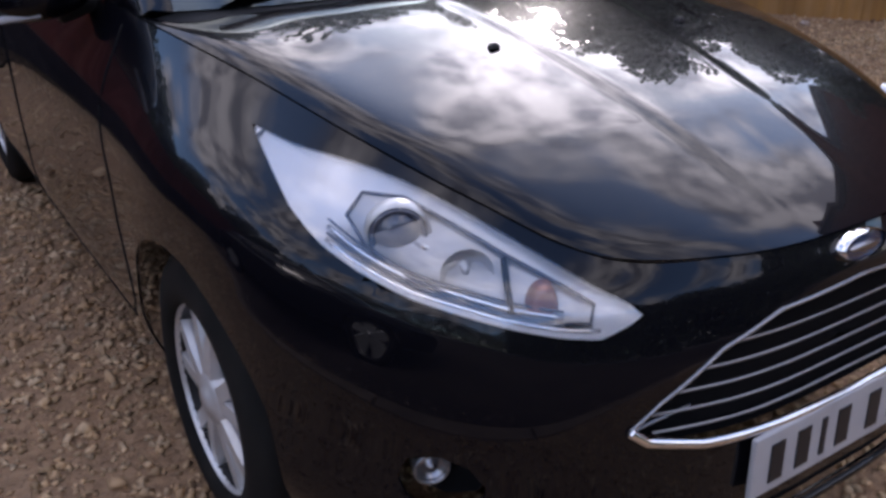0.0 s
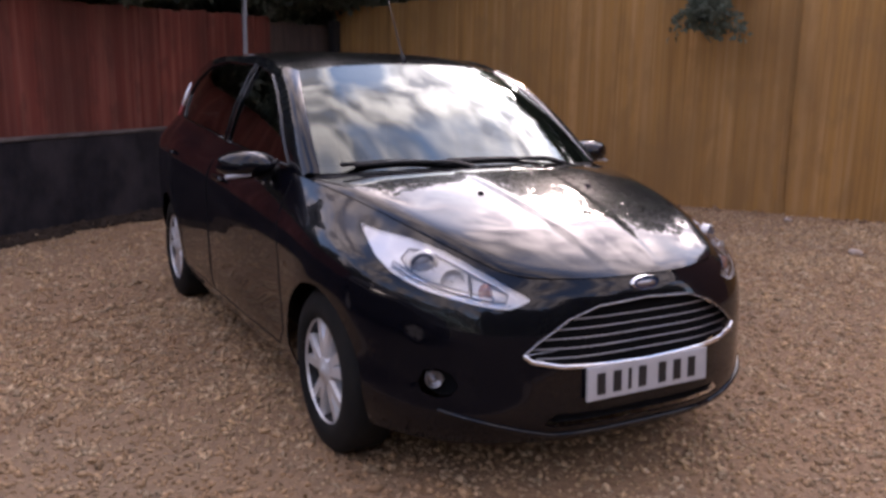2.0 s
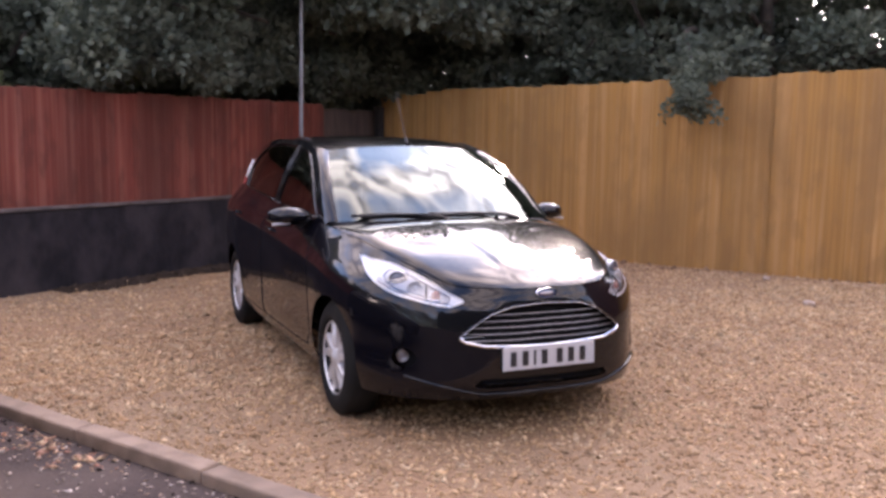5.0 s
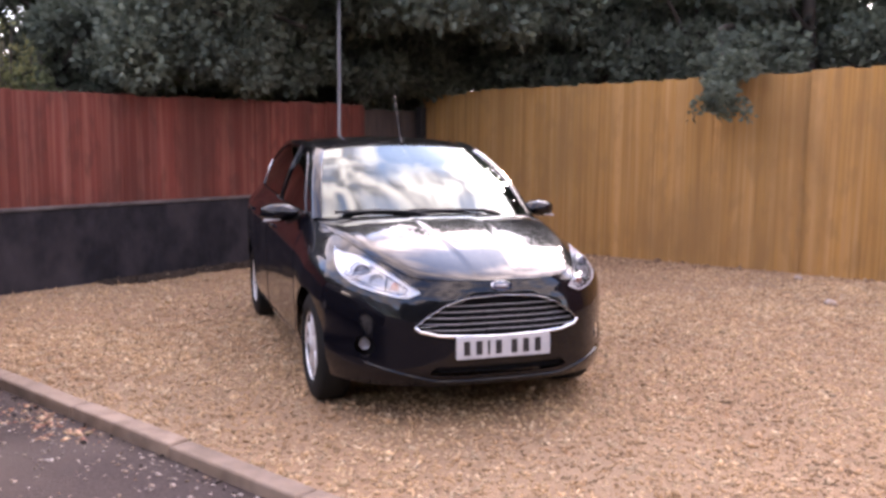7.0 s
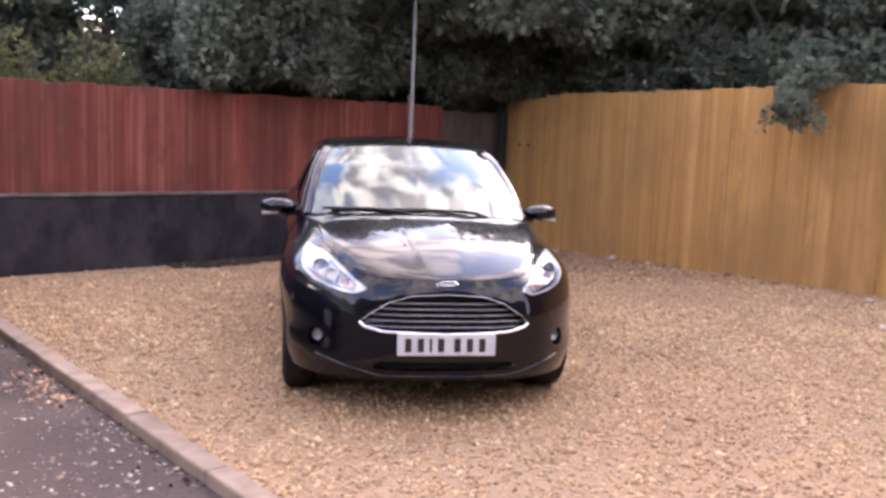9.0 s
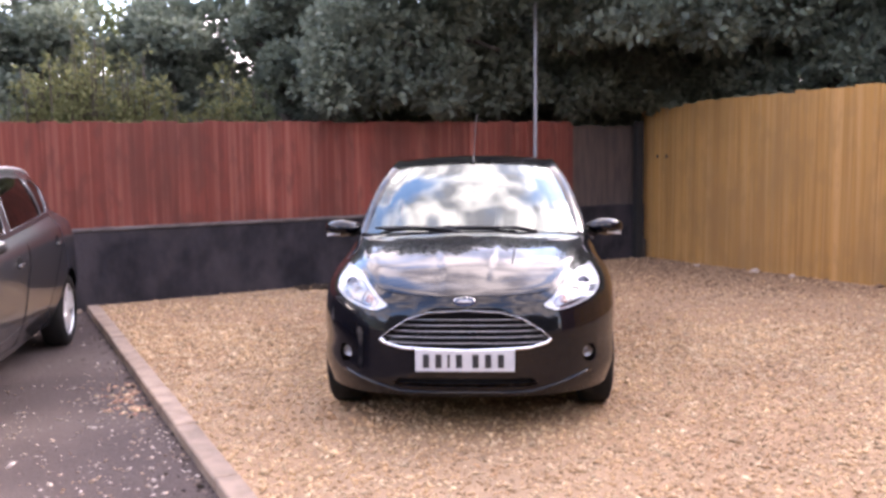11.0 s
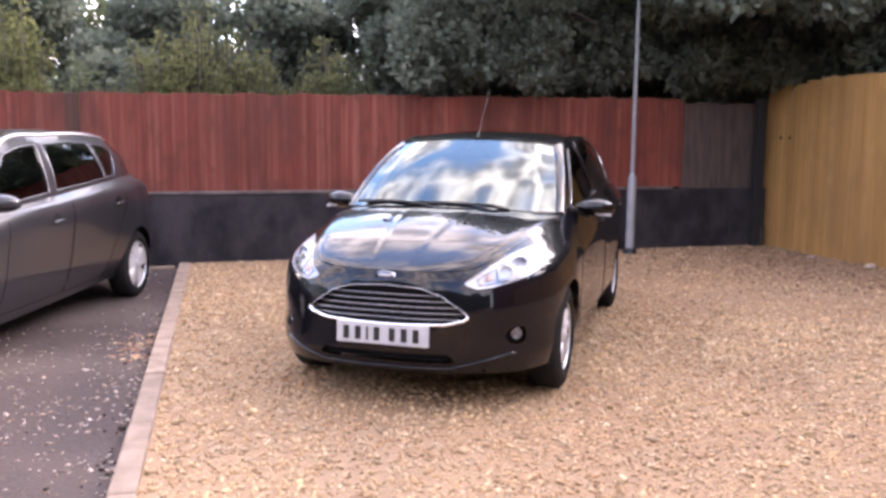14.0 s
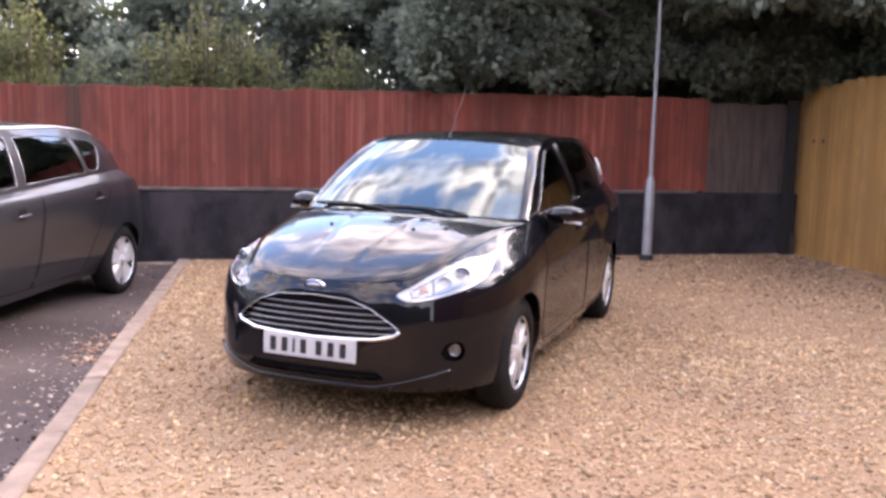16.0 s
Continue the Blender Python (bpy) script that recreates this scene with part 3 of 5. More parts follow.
def black_hatchback():
    root = tagged(new("car"), "glossy black five-door hatchback parked on gravel", "car")
    foot = [(0, .03, .232), (.30, .05, .232), (.52, .13, .230), (.67, .27, .222), (.78, .48, .22), (.80, .82, .22), (.80, 1.27, .20), (.81, 1.9, .20), (.81, 2.6, .20),
            (.80, 3.3, .22), (.74, 3.70, .26), (.45, 3.88, .28), (0, 3.92, .28)]
    chin = [(0, .0, .290), (.30, .02, .290), (.52, .10, .292), (.68, .25, .30), (.81, .48, .32), (.845, .82, .33), (.835, 1.27, .30), (.845, 1.9, .30), (.845, 2.6, .30),
            (.845, 3.3, .34), (.77, 3.72, .36), (.47, 3.93, .38), (0, 3.96, .38)]
    low = [(0, -.005, .43), (.30, .012, .43), (.52, .10, .43), (.675, .25, .44), (.805, .48, .46), (.858, .82, .48), (.848, 1.27, .45), (.856, 1.9, .45), (.858, 2.6, .46),
           (.858, 3.3, .52), (.785, 3.74, .55), (.48, 3.95, .58), (0, 3.98, .58)]
    mid = [(0, .005, .60), (.30, .027, .60), (.52, .11, .60), (.675, .26, .61), (.80, .48, .63), (.858, .82, .66), (.852, 1.27, .62), (.86, 1.9, .62), (.86, 2.6, .65),
           (.862, 3.3, .72), (.79, 3.75, .74), (.48, 3.93, .76), (0, 3.96, .76)]
    shoulder = [(0, .022, .70), (.29, .055, .70), (.50, .14, .71), (.645, .29, .735), (.755, .50, .765), (.815, .82, .80), (.835, 1.27, .80), (.85, 1.9, .84), (.85, 2.6, .88),
                (.845, 3.3, .94), (.765, 3.76, .94), (.46, 3.89, .93), (0, 3.92, .93)]
    edge = [(0, .050, .755), (.26, .082, .757), (.43, .165, .768), (.535, .34, .822), (.605, .54, .870), (.665, .82, .920), (.735, 1.27, .968), (.765, 1.9, 1.0), (.765, 2.6, 1.03),
            (.745, 3.3, 1.08), (.66, 3.70, 1.09), (.40, 3.82, 1.08), (0, 3.85, 1.08)]
    N, R = 330, 62
    G = body_grid([foot, chin, low, mid, shoulder, edge], N, R)
    V = G.reshape(-1, 3).copy()
    F = oriented(V, grid_faces(R, N))
    tree = BVHTree.FromPolygons([tuple(v) for v in V] + [(-v[0], v[1], v[2]) for v in V], [tuple(f) for f in F] + [tuple(i + len(V) for i in f)[::-1] for f in F])
    X, Y, Z = (1, 0, 0), (0, 1, 0), (0, 0, 1)

    # openings and panels of the flank
    for cy in (0.815, 3.304):
        _, F = carve(V, F, Y, Z, circle(cy, 0.30, 0.338), lambda m: m[:, 0] > 0.6, tree)
    CA = radians(35)
    LU = (math.cos(CA), math.sin(CA), 0)
    LAMP = [(.388, .703), (.405, .692), (.446, .676), (.50, .679), (.57, .688), (.64, .70), (.715, .713), (.79, .734), (.852, .757), (.91, .79), (.96, .832), (1.005, .868),
            (.922, .856), (.858, .852), (.797, .846), (.738, .836), (.68, .822), (.624, .804), (.57, .785), (.518, .765), (.466, .743), (.425, .726), (.399, .713)]
    _, F = carve(V, F, LU, Z, LAMP, lambda m: m[:, 1] < 1.0, tree)
    GRILLE = [(-.445, .535), (-.40, .575), (-.30, .640), (-.19, .676), (0, .688), (.19, .676), (.30, .640), (.40, .575), (.445, .535), (.42, .515), (.33, .495), (0, .484), (-.33, .495), (-.42, .515)]
    _, F = carve(V, F, X, Z, GRILLE, lambda m: m[:, 1] < 0.4, tree)
    INTAKE = [(-.34, .338), (.34, .338), (.38, .304), (.34, .292), (-.34, .292), (-.38, .304)]
    _, F = carve(V, F, X, Z, INTAKE, lambda m: m[:, 1] < 0.4, tree)
    FOGU = (math.cos(radians(40)), math.sin(radians(40)), 0)
    FOG = [(.61, .388), (.66, .376), (.705, .386), (.722, .42), (.705, .462), (.655, .474), (.61, .462), (.58, .425)]
    _, F = carve(V, F, FOGU, Z, FOG, lambda m: (m[:, 1] < 0.6) & (m[:, 0] > 0.3), tree)
    DOORS = [[(1.20, .36), (1.22, .60), (1.33, .98), (1.38, 1.2), (2.30, 1.2), (2.33, .80), (2.31, .27), (1.30, .27)],
             [(2.325, .27), (2.345, .80), (2.315, 1.2), (3.38, 1.2), (3.26, .83), (3.12, .68), (2.96, .52), (2.90, .27)]]
    doors = []
    for poly in DOORS:
        inner, F = carve(V, F, Y, Z, poly, lambda m: m[:, 0] > 0.6, tree)
        doors.append(inner)
    bumper, F = carve(V, F, Y, Z, [(-1, 0), (.62, 0), (.58, .52), (.45, .74), (.30, .715), (0.14, .715), (-1, .72)], None, tree)
    panel("front_bumper", V, bumper, M["paint"], root, mirror=True)
    panel("body_shell", V, F, M["paint"], root, mirror=True)
    for side in (1, -1):
        for d, hy, hz in zip(doors, (2.12, 3.10), (.86, .90)):
            door = panel("door", V, d, M["paint"], root, side=side)
            handle(door, tree, side, hy, hz, M["paint"])
            door_gap(door, tree, DOORS[0 if hy < 2.5 else 1], side, 0.95)

    # bonnet, scuttle, glass and roof: half grids about the middle
    n, k = 61, 44
    e = spline(edge[:7], 90)
    i0 = int(np.argmin(np.linalg.norm(e - np.array(edge[2]), axis=1)))
    front = spline(e[:i0 + 1], n)
    flank = spline(e[i0:], k)
    cowl = spline([(0, 1.00, 1.005), (.30, 1.02, 1.0), (.53, 1.075, .985), (.68, 1.16, .966), (.735, 1.27, .968)], n)
    crown = spline([(0, .050, .755), (0, .20, .825), (0, .45, .900), (0, .75, .963), (0, 1.00, 1.005)], k)
    B = coons(front, cowl, crown, flank)
    u = np.linspace(0, 1, n)[None, :]
    v = np.linspace(0, 1, k)[:, None]
    B[:, :, 2] += 0.010 * np.sin(math.pi * u) * np.sin(math.pi * v)
    for _ in range(900):                                                # an even sweep over the whole bonnet
        Z2 = np.concatenate([B[:, 1:2, 2], B[:, :, 2]], 1)
        B[1:-1, :-1, 2] = (Z2[:-2, 1:-1] + Z2[2:, 1:-1] + Z2[1:-1, :-2] + Z2[1:-1, 2:]) / 4 + 0.00001
    B[:, :, 2] += 0.020 * (1 - u ** 11) * np.clip(v * 3, 0, 1) ** 0.7 * (1 - v ** 8)   # flat to the sides, then falling off to the wings
    crease = 0.118 + 0.105 * (B[:, :, 1] - 0.15)                        # two creases bound the raised middle
    ridge = np.clip((crease + 0.022 - B[:, :, 0]) / 0.044, 0, 1)
    B[:, :, 2] += 0.0036 * ridge * ridge * (3 - 2 * ridge) * np.clip(v * 3, 0, 1) * np.clip((1 - v) * 12, 0, 1)
    B[:, :, 2] += 0.004
    bv = B.reshape(-1, 3)
    bonnet = panel("bonnet", bv, oriented(bv, grid_faces(k, n)), M["paint"], root, mirror=True, thick=0.012)
    for sx in (1, -1):
        row = int(np.argmin(np.abs(B[:, 0, 1] - 0.66)))
        col = int(np.argmin(np.abs(B[row, :, 0] - 0.245)))
        nozzle = Vector((sx * B[row, col, 0], B[row, col, 1], B[row, col, 2] - 0.002))
        part("washer_nozzle", from_bm("washer_nozzle", box(0.026, 0.020, 0.012, 0.004, taper=0.6), M["plastic"]), bonnet, at=Matrix.Translation(nozzle) @ Matrix.Rotation(radians(-11), 4, "X"))

    screen_low = spline([(0, 1.03, 1.012), (.30, 1.05, 1.007), (.53, 1.11, .995), (.678, 1.20, .985)], n)
    screen_top = spline([(0, 1.775, 1.418), (.25, 1.785, 1.412), (.43, 1.815, 1.398), (.53, 1.855, 1.383)], n)
    a_in = spline([(.678, 1.20, .985), (.63, 1.455, 1.165), (.575, 1.695, 1.305), (.53, 1.855, 1.383)], k)
    s_mid = spline([(0, 1.03, 1.012), (0, 1.275, 1.158), (0, 1.53, 1.297), (0, 1.775, 1.418)], k)
    S = coons(screen_low, screen_top, s_mid, a_in)
    sv = S.reshape(-1, 3)
    screen = panel("windscreen", sv, oriented(sv, grid_faces(k, n)), M["screen"], root, "laminated windscreen mirroring the sky", mirror=True, thick=0)
    C = np.stack([cowl + (0, 0, -.012), screen_low + (0, 0.0, -.004)])
    cv = C.reshape(-1, 3)
    panel("scuttle", cv, oriented(cv, grid_faces(2, n)), M["plastic"], root, "black plastic scuttle panel", mirror=True)

    belt = edge[6:10]
    rail = [(.735, 1.27, .968), (.685, 1.50, 1.165), (.63, 1.75, 1.322), (.592, 2.00, 1.410), (.59, 2.6, 1.447), (.578, 3.2, 1.428), (.56, 3.58, 1.378)]
    rails = spline(rail, 190)
    j0 = int(np.argmin(np.linalg.norm(rails - np.array((.60, 1.94, 1.395)), axis=1)))
    A = np.stack([a_in, spline(rails[:j0 + 1], k)], 1)
    mid_a = A.mean(1) + (0.012, -0.010, 0.012)
    A = np.stack([A[:, 0], mid_a, A[:, 1]], 1)
    av = A.reshape(-1, 3)
    af = oriented(av, grid_faces(k, 3))
    roof_front = spline([tuple(p) for p in screen_top[:-4:7]] + [tuple(screen_top[-1]), tuple(rails[j0])], n)
    roof_side = spline(rails[j0:], k)
    roof_rear = spline([(0, 3.70, 1.425), (.3, 3.68, 1.42), (.48, 3.64, 1.40), (.56, 3.58, 1.378)], n)
    roof_mid = spline([(0, 1.775, 1.418), (0, 2.10, 1.463), (0, 2.6, 1.482), (0, 3.1, 1.474), (0, 3.70, 1.425)], k)
    RF = coons(roof_front, roof_rear, roof_mid, roof_side)
    rv = RF.reshape(-1, 3)
    roof = panel("roof", rv, oriented(rv, grid_faces(k, n)), M["paint"], root, mirror=True)
    # rear screen and tailgate
    rs_low = spline([(0, 3.80, 1.07), (.35, 3.77, 1.08), (.60, 3.70, 1.09), (.66, 3.66, 1.09)], n)
    rs_mid = spline([(0, 3.70, 1.425), (0, 3.765, 1.26), (0, 3.80, 1.07)], 12)
    rs_side = spline([(.56, 3.58, 1.378), (.615, 3.64, 1.24), (.66, 3.66, 1.09)], 12)
    RS = coons(roof_rear, rs_low, rs_mid, rs_side).reshape(-1, 3)
    panel("rear_screen", RS, oriented(RS, grid_faces(12, n)), M["sideglass"], root, mirror=True, thick=0)
    # side: window band between the belt and the roof rail
    bl = spline(edge[6:11], 190)
    SW = coons(bl, rails, np.repeat(np.array(edge[6:7], float), 46, 0), spline([edge[10], (.615, 3.64, 1.24), (.56, 3.58, 1.378)], 46))
    SW[:, :, 0] += 0.02 * np.sin(math.pi * np.linspace(0, 1, 46))[:, None] * np.sin(math.pi * np.linspace(0, 1, 190))[None, :]
    wv = SW.reshape(-1, 3).copy()
    wf = oriented(wv, grid_faces(46, 190))
    WINDOWS = [[(1.40, .995), (1.64, 1.185), (1.80, 1.285), (1.96, 1.358), (2.20, 1.402), (2.25, 1.03)],
               [(2.31, 1.035), (2.26, 1.405), (2.75, 1.418), (3.08, 1.388), (3.34, 1.31), (3.42, 1.22), (3.28, 1.09)]]
    for side in (1, -1):
        panel("a_pillar", av, af, M["paint"], root, side=side)
        w, glassy = wv.copy(), []
        wtree = BVHTree.FromPolygons([tuple(q) for q in wv], wf)
        rest = wf
        for poly in WINDOWS:
            inner, rest = carve(w, rest, Y, Z, poly, None, wtree)
            glassy.append(inner)
        panel("window_surround", w, rest, M["paint"], root, side=side)
        for g, poly in zip(glassy, WINDOWS):
            pane = panel("side_window", w - (0.006, 0, 0), g, M["sideglass"], root, "dark tinted side window", side=side, thick=0)
            loop = [(2.0, a, b) for a, b in poly + poly[:1]]
            loop = [p for a, b in zip(loop, loop[1:]) for p in np.linspace(a, b, 9)[:-1]] + [loop[0]]
            loop = [(side * p.x, p.y, p.z) for p in drawn_on(wtree, loop, (-1, 0, 0), 0.001)]
            part("window_trim", tube("window_trim", loop, 0.007, M["trim"], 6), pane, "gloss black window trim")

    # lamps
    for side in (1, -1):
        lu = (side * LU[0], LU[1], 0)
        nrm = np.array((-side * math.sin(CA), math.cos(CA), 0.0))
        lamp = lamp_patch("headlight", tree, LAMP, lu, Z, nrm, M["reflector"], root, -0.004, 16, "large swept-back clear headlight", 0.050)
        lamp_patch("lens", tree, LAMP, lu, Z, nrm, M["lens"], lamp, 0.002, label="clear lens")

        def spot(a, b, depth):
            q = drawn_on(tree, [tuple(np.array(lu) * a + np.array(Z) * b)], nrm, -depth, 4.0)[0]
            return q
        aim = Matrix.Rotation(-math.pi / 2 + side * 0.45, 4, "Z")
        INNER = [(.822, .797), (.80, .822), (.735, .822), (.66, .800), (.58, .772), (.50, .743), (.458, .722), (.462, .696), (.52, .697), (.58, .706), (.64, .719), (.72, .741), (.79, .770)]
        lamp_patch("lamp_tray", tree, INNER, lu, Z, nrm, M["alloy"], lamp, -0.012, 8, "silver inner tray", 0.022)
        loop = [tuple(np.array(lu) * a + np.array(Z) * c) for a, c in INNER + INNER[:1]]
        part("tray_rim", tube("tray_rim", [list(p) for p in drawn_on(tree, loop, nrm, -0.010, 4.0)], 0.0034, M["projlens"], 6), lamp, "dark edge of the inner tray")
        bar = [tuple(np.array(lu) * a + np.array(Z) * c) for a, c in ((.585, .770), (.580, .742), (.574, .708))]
        part("tray_divider", tube("tray_divider", [list(p) for p in drawn_on(tree, bar, nrm, -0.012, 4.0)], 0.005, M["plastic"], 6), lamp)
        q = spot(.743, .789, .020)
        part("projector", lathe("projector", [(-.02, .046), (.010, .044), (.013, .040), (.006, .035), (.004, .034)], M["projlens"], 28), lamp, at=Matrix.Translation(q) @ aim)
        part("projector_lens", lathe("projector_lens", [(.004, .036), (.012, .028), (.017, .014), (.018, .0)], M["projlens"], 28), lamp, "dark blue-grey projector lens", at=Matrix.Translation(q) @ aim)
        part("projector_bezel", lathe("projector_bezel", [(-.02, .050), (.008, .050), (.010, .046)], M["alloy"], 28), lamp, at=Matrix.Translation(q) @ aim)
        q = spot(.640, .758, .022)
        part("reflector_bowl", lathe("reflector_bowl", [(.010, .040), (.006, .038), (-.01, .025), (-.015, .008), (.0, .006), (.0, .0)], M["alloy"], 28), lamp, at=Matrix.Translation(q) @ aim)
        q = spot(.530, .722, .026)
        part("indicator", lathe("indicator", [(-.01, .040), (.008, .036), (.012, .020), (.012, 0)], M["amber"], 20), lamp, "amber indicator", at=Matrix.Translation(q) @ aim @ Matrix.Diagonal((1, 0.6, 1, 1)))
        low_edge = [tuple(np.array(lu) * a + np.array(Z) * (b + 0.010)) for a, b in LAMP[2:9]]
        part("light_strip", tube("light_strip", spline([list(p) for p in drawn_on(tree, low_edge, nrm, -0.012, 4.0)], 24), 0.005, M["chrome"]), lamp)
        for lift, thick, mat in ((0.019, 0.0025, "projlens"), (0.026, 0.0045, "chrome"), (0.034, 0.0022, "projlens")):
            run = [tuple(np.array(lu) * a + np.array(Z) * (b + lift)) for a, b in LAMP[3:9]]
            part("light_strip", tube("light_strip", spline([list(p) for p in drawn_on(tree, run, nrm, -0.014, 4.0)], 24), thick, M[mat]), lamp)
        # fog lamp in its recess
        fu = (side * FOGU[0], FOGU[1], 0)
        fn = np.array((-side * math.sin(radians(40)), math.cos(radians(40)), 0.0))
        rec = lamp_patch("fog_recess", tree, wider(FOG, 1.06), fu, Z, fn, M["cabin"], root, -0.055, 6)
        q = drawn_on(tree, [tuple(np.array(fu) * .678 + np.array(Z) * .425)], fn, -0.034, 4.0)[0]
        turn = Matrix.Translation(q) @ Matrix.Rotation(math.atan2(-1, side * 0.35), 4, "Z")
        fog = part("fog_lamp", lathe("fog_lamp", [(-.03, .030), (.004, .030), (.006, .027), (.0, .024)], M["greychrome"], 28), root, "round chrome-ringed fog lamp", at=turn)
        part("bulb", lathe("bulb", [(-.004, .025), (-.010, .019), (-.014, .011), (.0, .009), (.003, .0)], M["greychrome"], 24), fog)

    # grille
    grille = lamp_patch("grille", tree, wider(GRILLE, 1.05), X, Z, Y, M["cabin"], root, -0.035, 6, "black grille with bright horizontal bars")
    rim = [(a, -2, b) for a, b in GRILLE] + [(GRILLE[0][0], -2, GRILLE[0][1])]
    dense = [tuple(p) for p in np.stack([np.interp(np.linspace(0, len(rim) - 1, 140), range(len(rim)), np.array(rim)[:, i]) for i in range(3)], 1)]
    half = [p for p in dense if p[2] >= 0.535]
    part("surround", tube("surround", [list(p) for p in drawn_on(tree, half, Y, 0.001)], 0.0032, M["greychrome"]), grille, "thin dark upper surround")
    lower = [p for p in dense[len(half) - 1:]]
    part("surround", tube("surround", [list(p) for p in drawn_on(tree, lower, Y, 0.002)], 0.0085, M["chrome"]), grille, "chrome lower surround")
    for i in range(5):
        z = 0.520 + i * 0.0305
        xs = np.interp(z, [.484, .495, .535, .575, .640, .676, .688], [.10, .36, .442, .40, .30, .19, .05]) - 0.006
        pts = drawn_on(tree, [(x, -2, z) for x in np.linspace(-xs, xs, 25)], Y, -0.012)
        part("grille_bar", tube("grille_bar", [list(p) for p in pts], 0.0024, M["bars"], 6), grille)
    inta = lamp_patch("lower_intake", tree, wider(INTAKE, 1.06), X, Z, Y, M["cabin"], root, -0.03, 6)
    for z in (.307, .324):
        part("intake_bar", tube("intake_bar", [list(p) for p in drawn_on(tree, [(x, -2, z) for x in np.linspace(-.34, .34, 19)], Y, -0.014)], 0.005, M["cabin"], 6), inta)
    lip = [(x, -2, 0.260 + 0.078 * max(0, abs(x) - 0.34) / 0.32) for x in np.linspace(-.66, .66, 45)]
    part("bumper_lip", tube("bumper_lip", [list(p) for p in drawn_on(tree, lip, Y, 0.003)], 0.0085, M["paint"], 8), root)
    bd = part("badge", lathe("badge", [(-.012, .058), (.004, .057), (.007, .053)], M["chrome"], 36), root, "oval badge with bright rim", at=pose(0, 0.030, 0.733, 0, 0, -90) @ Matrix.Rotation(radians(-10), 4, "Y") @ Matrix.Diagonal((1, 1, 0.42, 1)))
    part("badge_field", lathe("badge_field", [(.002, .053), (.005, .02), (.006, .0)], M["badge"], 36), bd)
    part("badge_mark", lathe("badge_mark", [(.004, .040), (.008, .036), (.008, .0)], M["bars"], 28), bd, "bright oval mark", at=Matrix.Diagonal((1, 1, 0.5, 1)))

    # number plate: its characters are plain bars
    pl = part("number_plate", from_bm("number_plate", box(0.510, 0.010, 0.111, 0.003), M["plate"]), root, "white number plate with dark bars", at=pose(0, -0.017, 0.378, -3))
    for i, x in enumerate((-.200, -.135, -.083, -.030, .055, .120, .185)):
        part("plate_bar", from_bm("plate_bar", box(0.013 if i == 2 else 0.033, 0.003, 0.070, 0.001), M["ink"]), pl, at=pose(x, -0.006, 0.0190))

    # mirrors
    for side in (1, -1):
        mir = part("door_mirror", mirror_shell(M["paint"]), root, "black folding door mirror", at=pose(side * 0.885, 1.50, 1.00) @ Matrix.Diagonal((side, 1, 1, 1)))
        part("repeater", from_bm("repeater", box(0.11, 0.02, 0.016, 0.006), M["plate"]), mir, "pale indicator lens", at=pose(.055, -.048, -.048, 0, 8, 24))
        part("mirror_arm", from_bm("mirror_arm", box(0.12, 0.05, 0.03, 0.01), M["plastic"]), mir, at=pose(-.10, .02, -.055, 0, 18))
        part("mirror_glass", from_bm("mirror_glass", box(0.145, 0.004, 0.075, 0.001), M["chrome"]), mir, at=pose(-.012, .045, -.038))

    # wipers, aerial, wheels, tail lamps
    for x0, y0, x1, y1, z1 in ((.42, 1.06, -.12, 1.045, 1.03), (-.05, 1.02, -.56, 1.13, 1.02)):
        pts = [(x0, y0, 1.0), (x0 * .8 + x1 * .2, y0 * .8 + y1 * .2 - .01, 1.025), ((x0 + x1) / 2, (y0 + y1) / 2, 1.032), (x1, y1 + .005, z1)]
        w = part("wiper", tube("wiper", spline(pts, 16), [0.012] * 5 + [0.008] * 11, M["plastic"], 6), root)
        part("wiper_blade", tube("wiper_blade", spline([(x0 * .75 + x1 * .25, y0 + .01, 1.022), ((x0 + x1) / 2, (y0 + y1) / 2 + .02, 1.03), (x1 * 1.1 - x0 * .1, y1 + .02, z1 + .004)], 12), 0.010, M["plastic"], 6), w)
    part("aerial", tube("aerial", [(0, 1.83, 1.42), (0, 1.84, 1.445), (0.003, 1.88, 1.49), (0.01, 1.97, 1.62), (0.02, 2.09, 1.78)], [0.017, 0.010, 0.0034, 0.0026, 0.0018], M["plastic"], 8), root, "thin black roof aerial")
    wh = wheel("wheel", 0.305, 0.200, 0.195, True, M["alloy"])
    for side in (1, -1):
        for y in (0.815, 3.304):
            c = copy_thing(wh, pose(side * 0.735, y, 0.303, 30 * y, 0, 0 if side > 0 else 180))
            c.parent = root
        part("tail_light", tube("tail_light", [(side * .63, 3.66, 1.24), (side * .665, 3.68, 1.12), (side * .71, 3.72, .98), (side * .72, 3.76, .88)], [.008, .016, .022, .012], M["redlens"], 12), root, "red rear lamp")
        # near-white colour carries the sky's reflection on the lamp's upper lens
        part("tail_lens", tube("tail_lens", [(side * .618, 3.625, 1.28), (side * .645, 3.638, 1.21), (side * .668, 3.650, 1.14)], [.005, .011, .007], M["reflector"], 12), root, "upper lens of the rear lamp, its sky reflection put in as white")
    for o in (*wh.children_recursive, wh):
        bpy.data.objects.remove(o)
    # wheel housings, underside and cabin
    part("underbody", from_bm("underbody", box(1.30, 3.0, 0.24, 0.03), M["cabin"], False), root, at=pose(0, 2.1, 0.23))
    part("rear_view_mirror", from_bm("rear_view_mirror", box(0.22, 0.03, 0.06, 0.012), M["cabin"], True), root, at=pose(0.02, 1.72, 1.29))
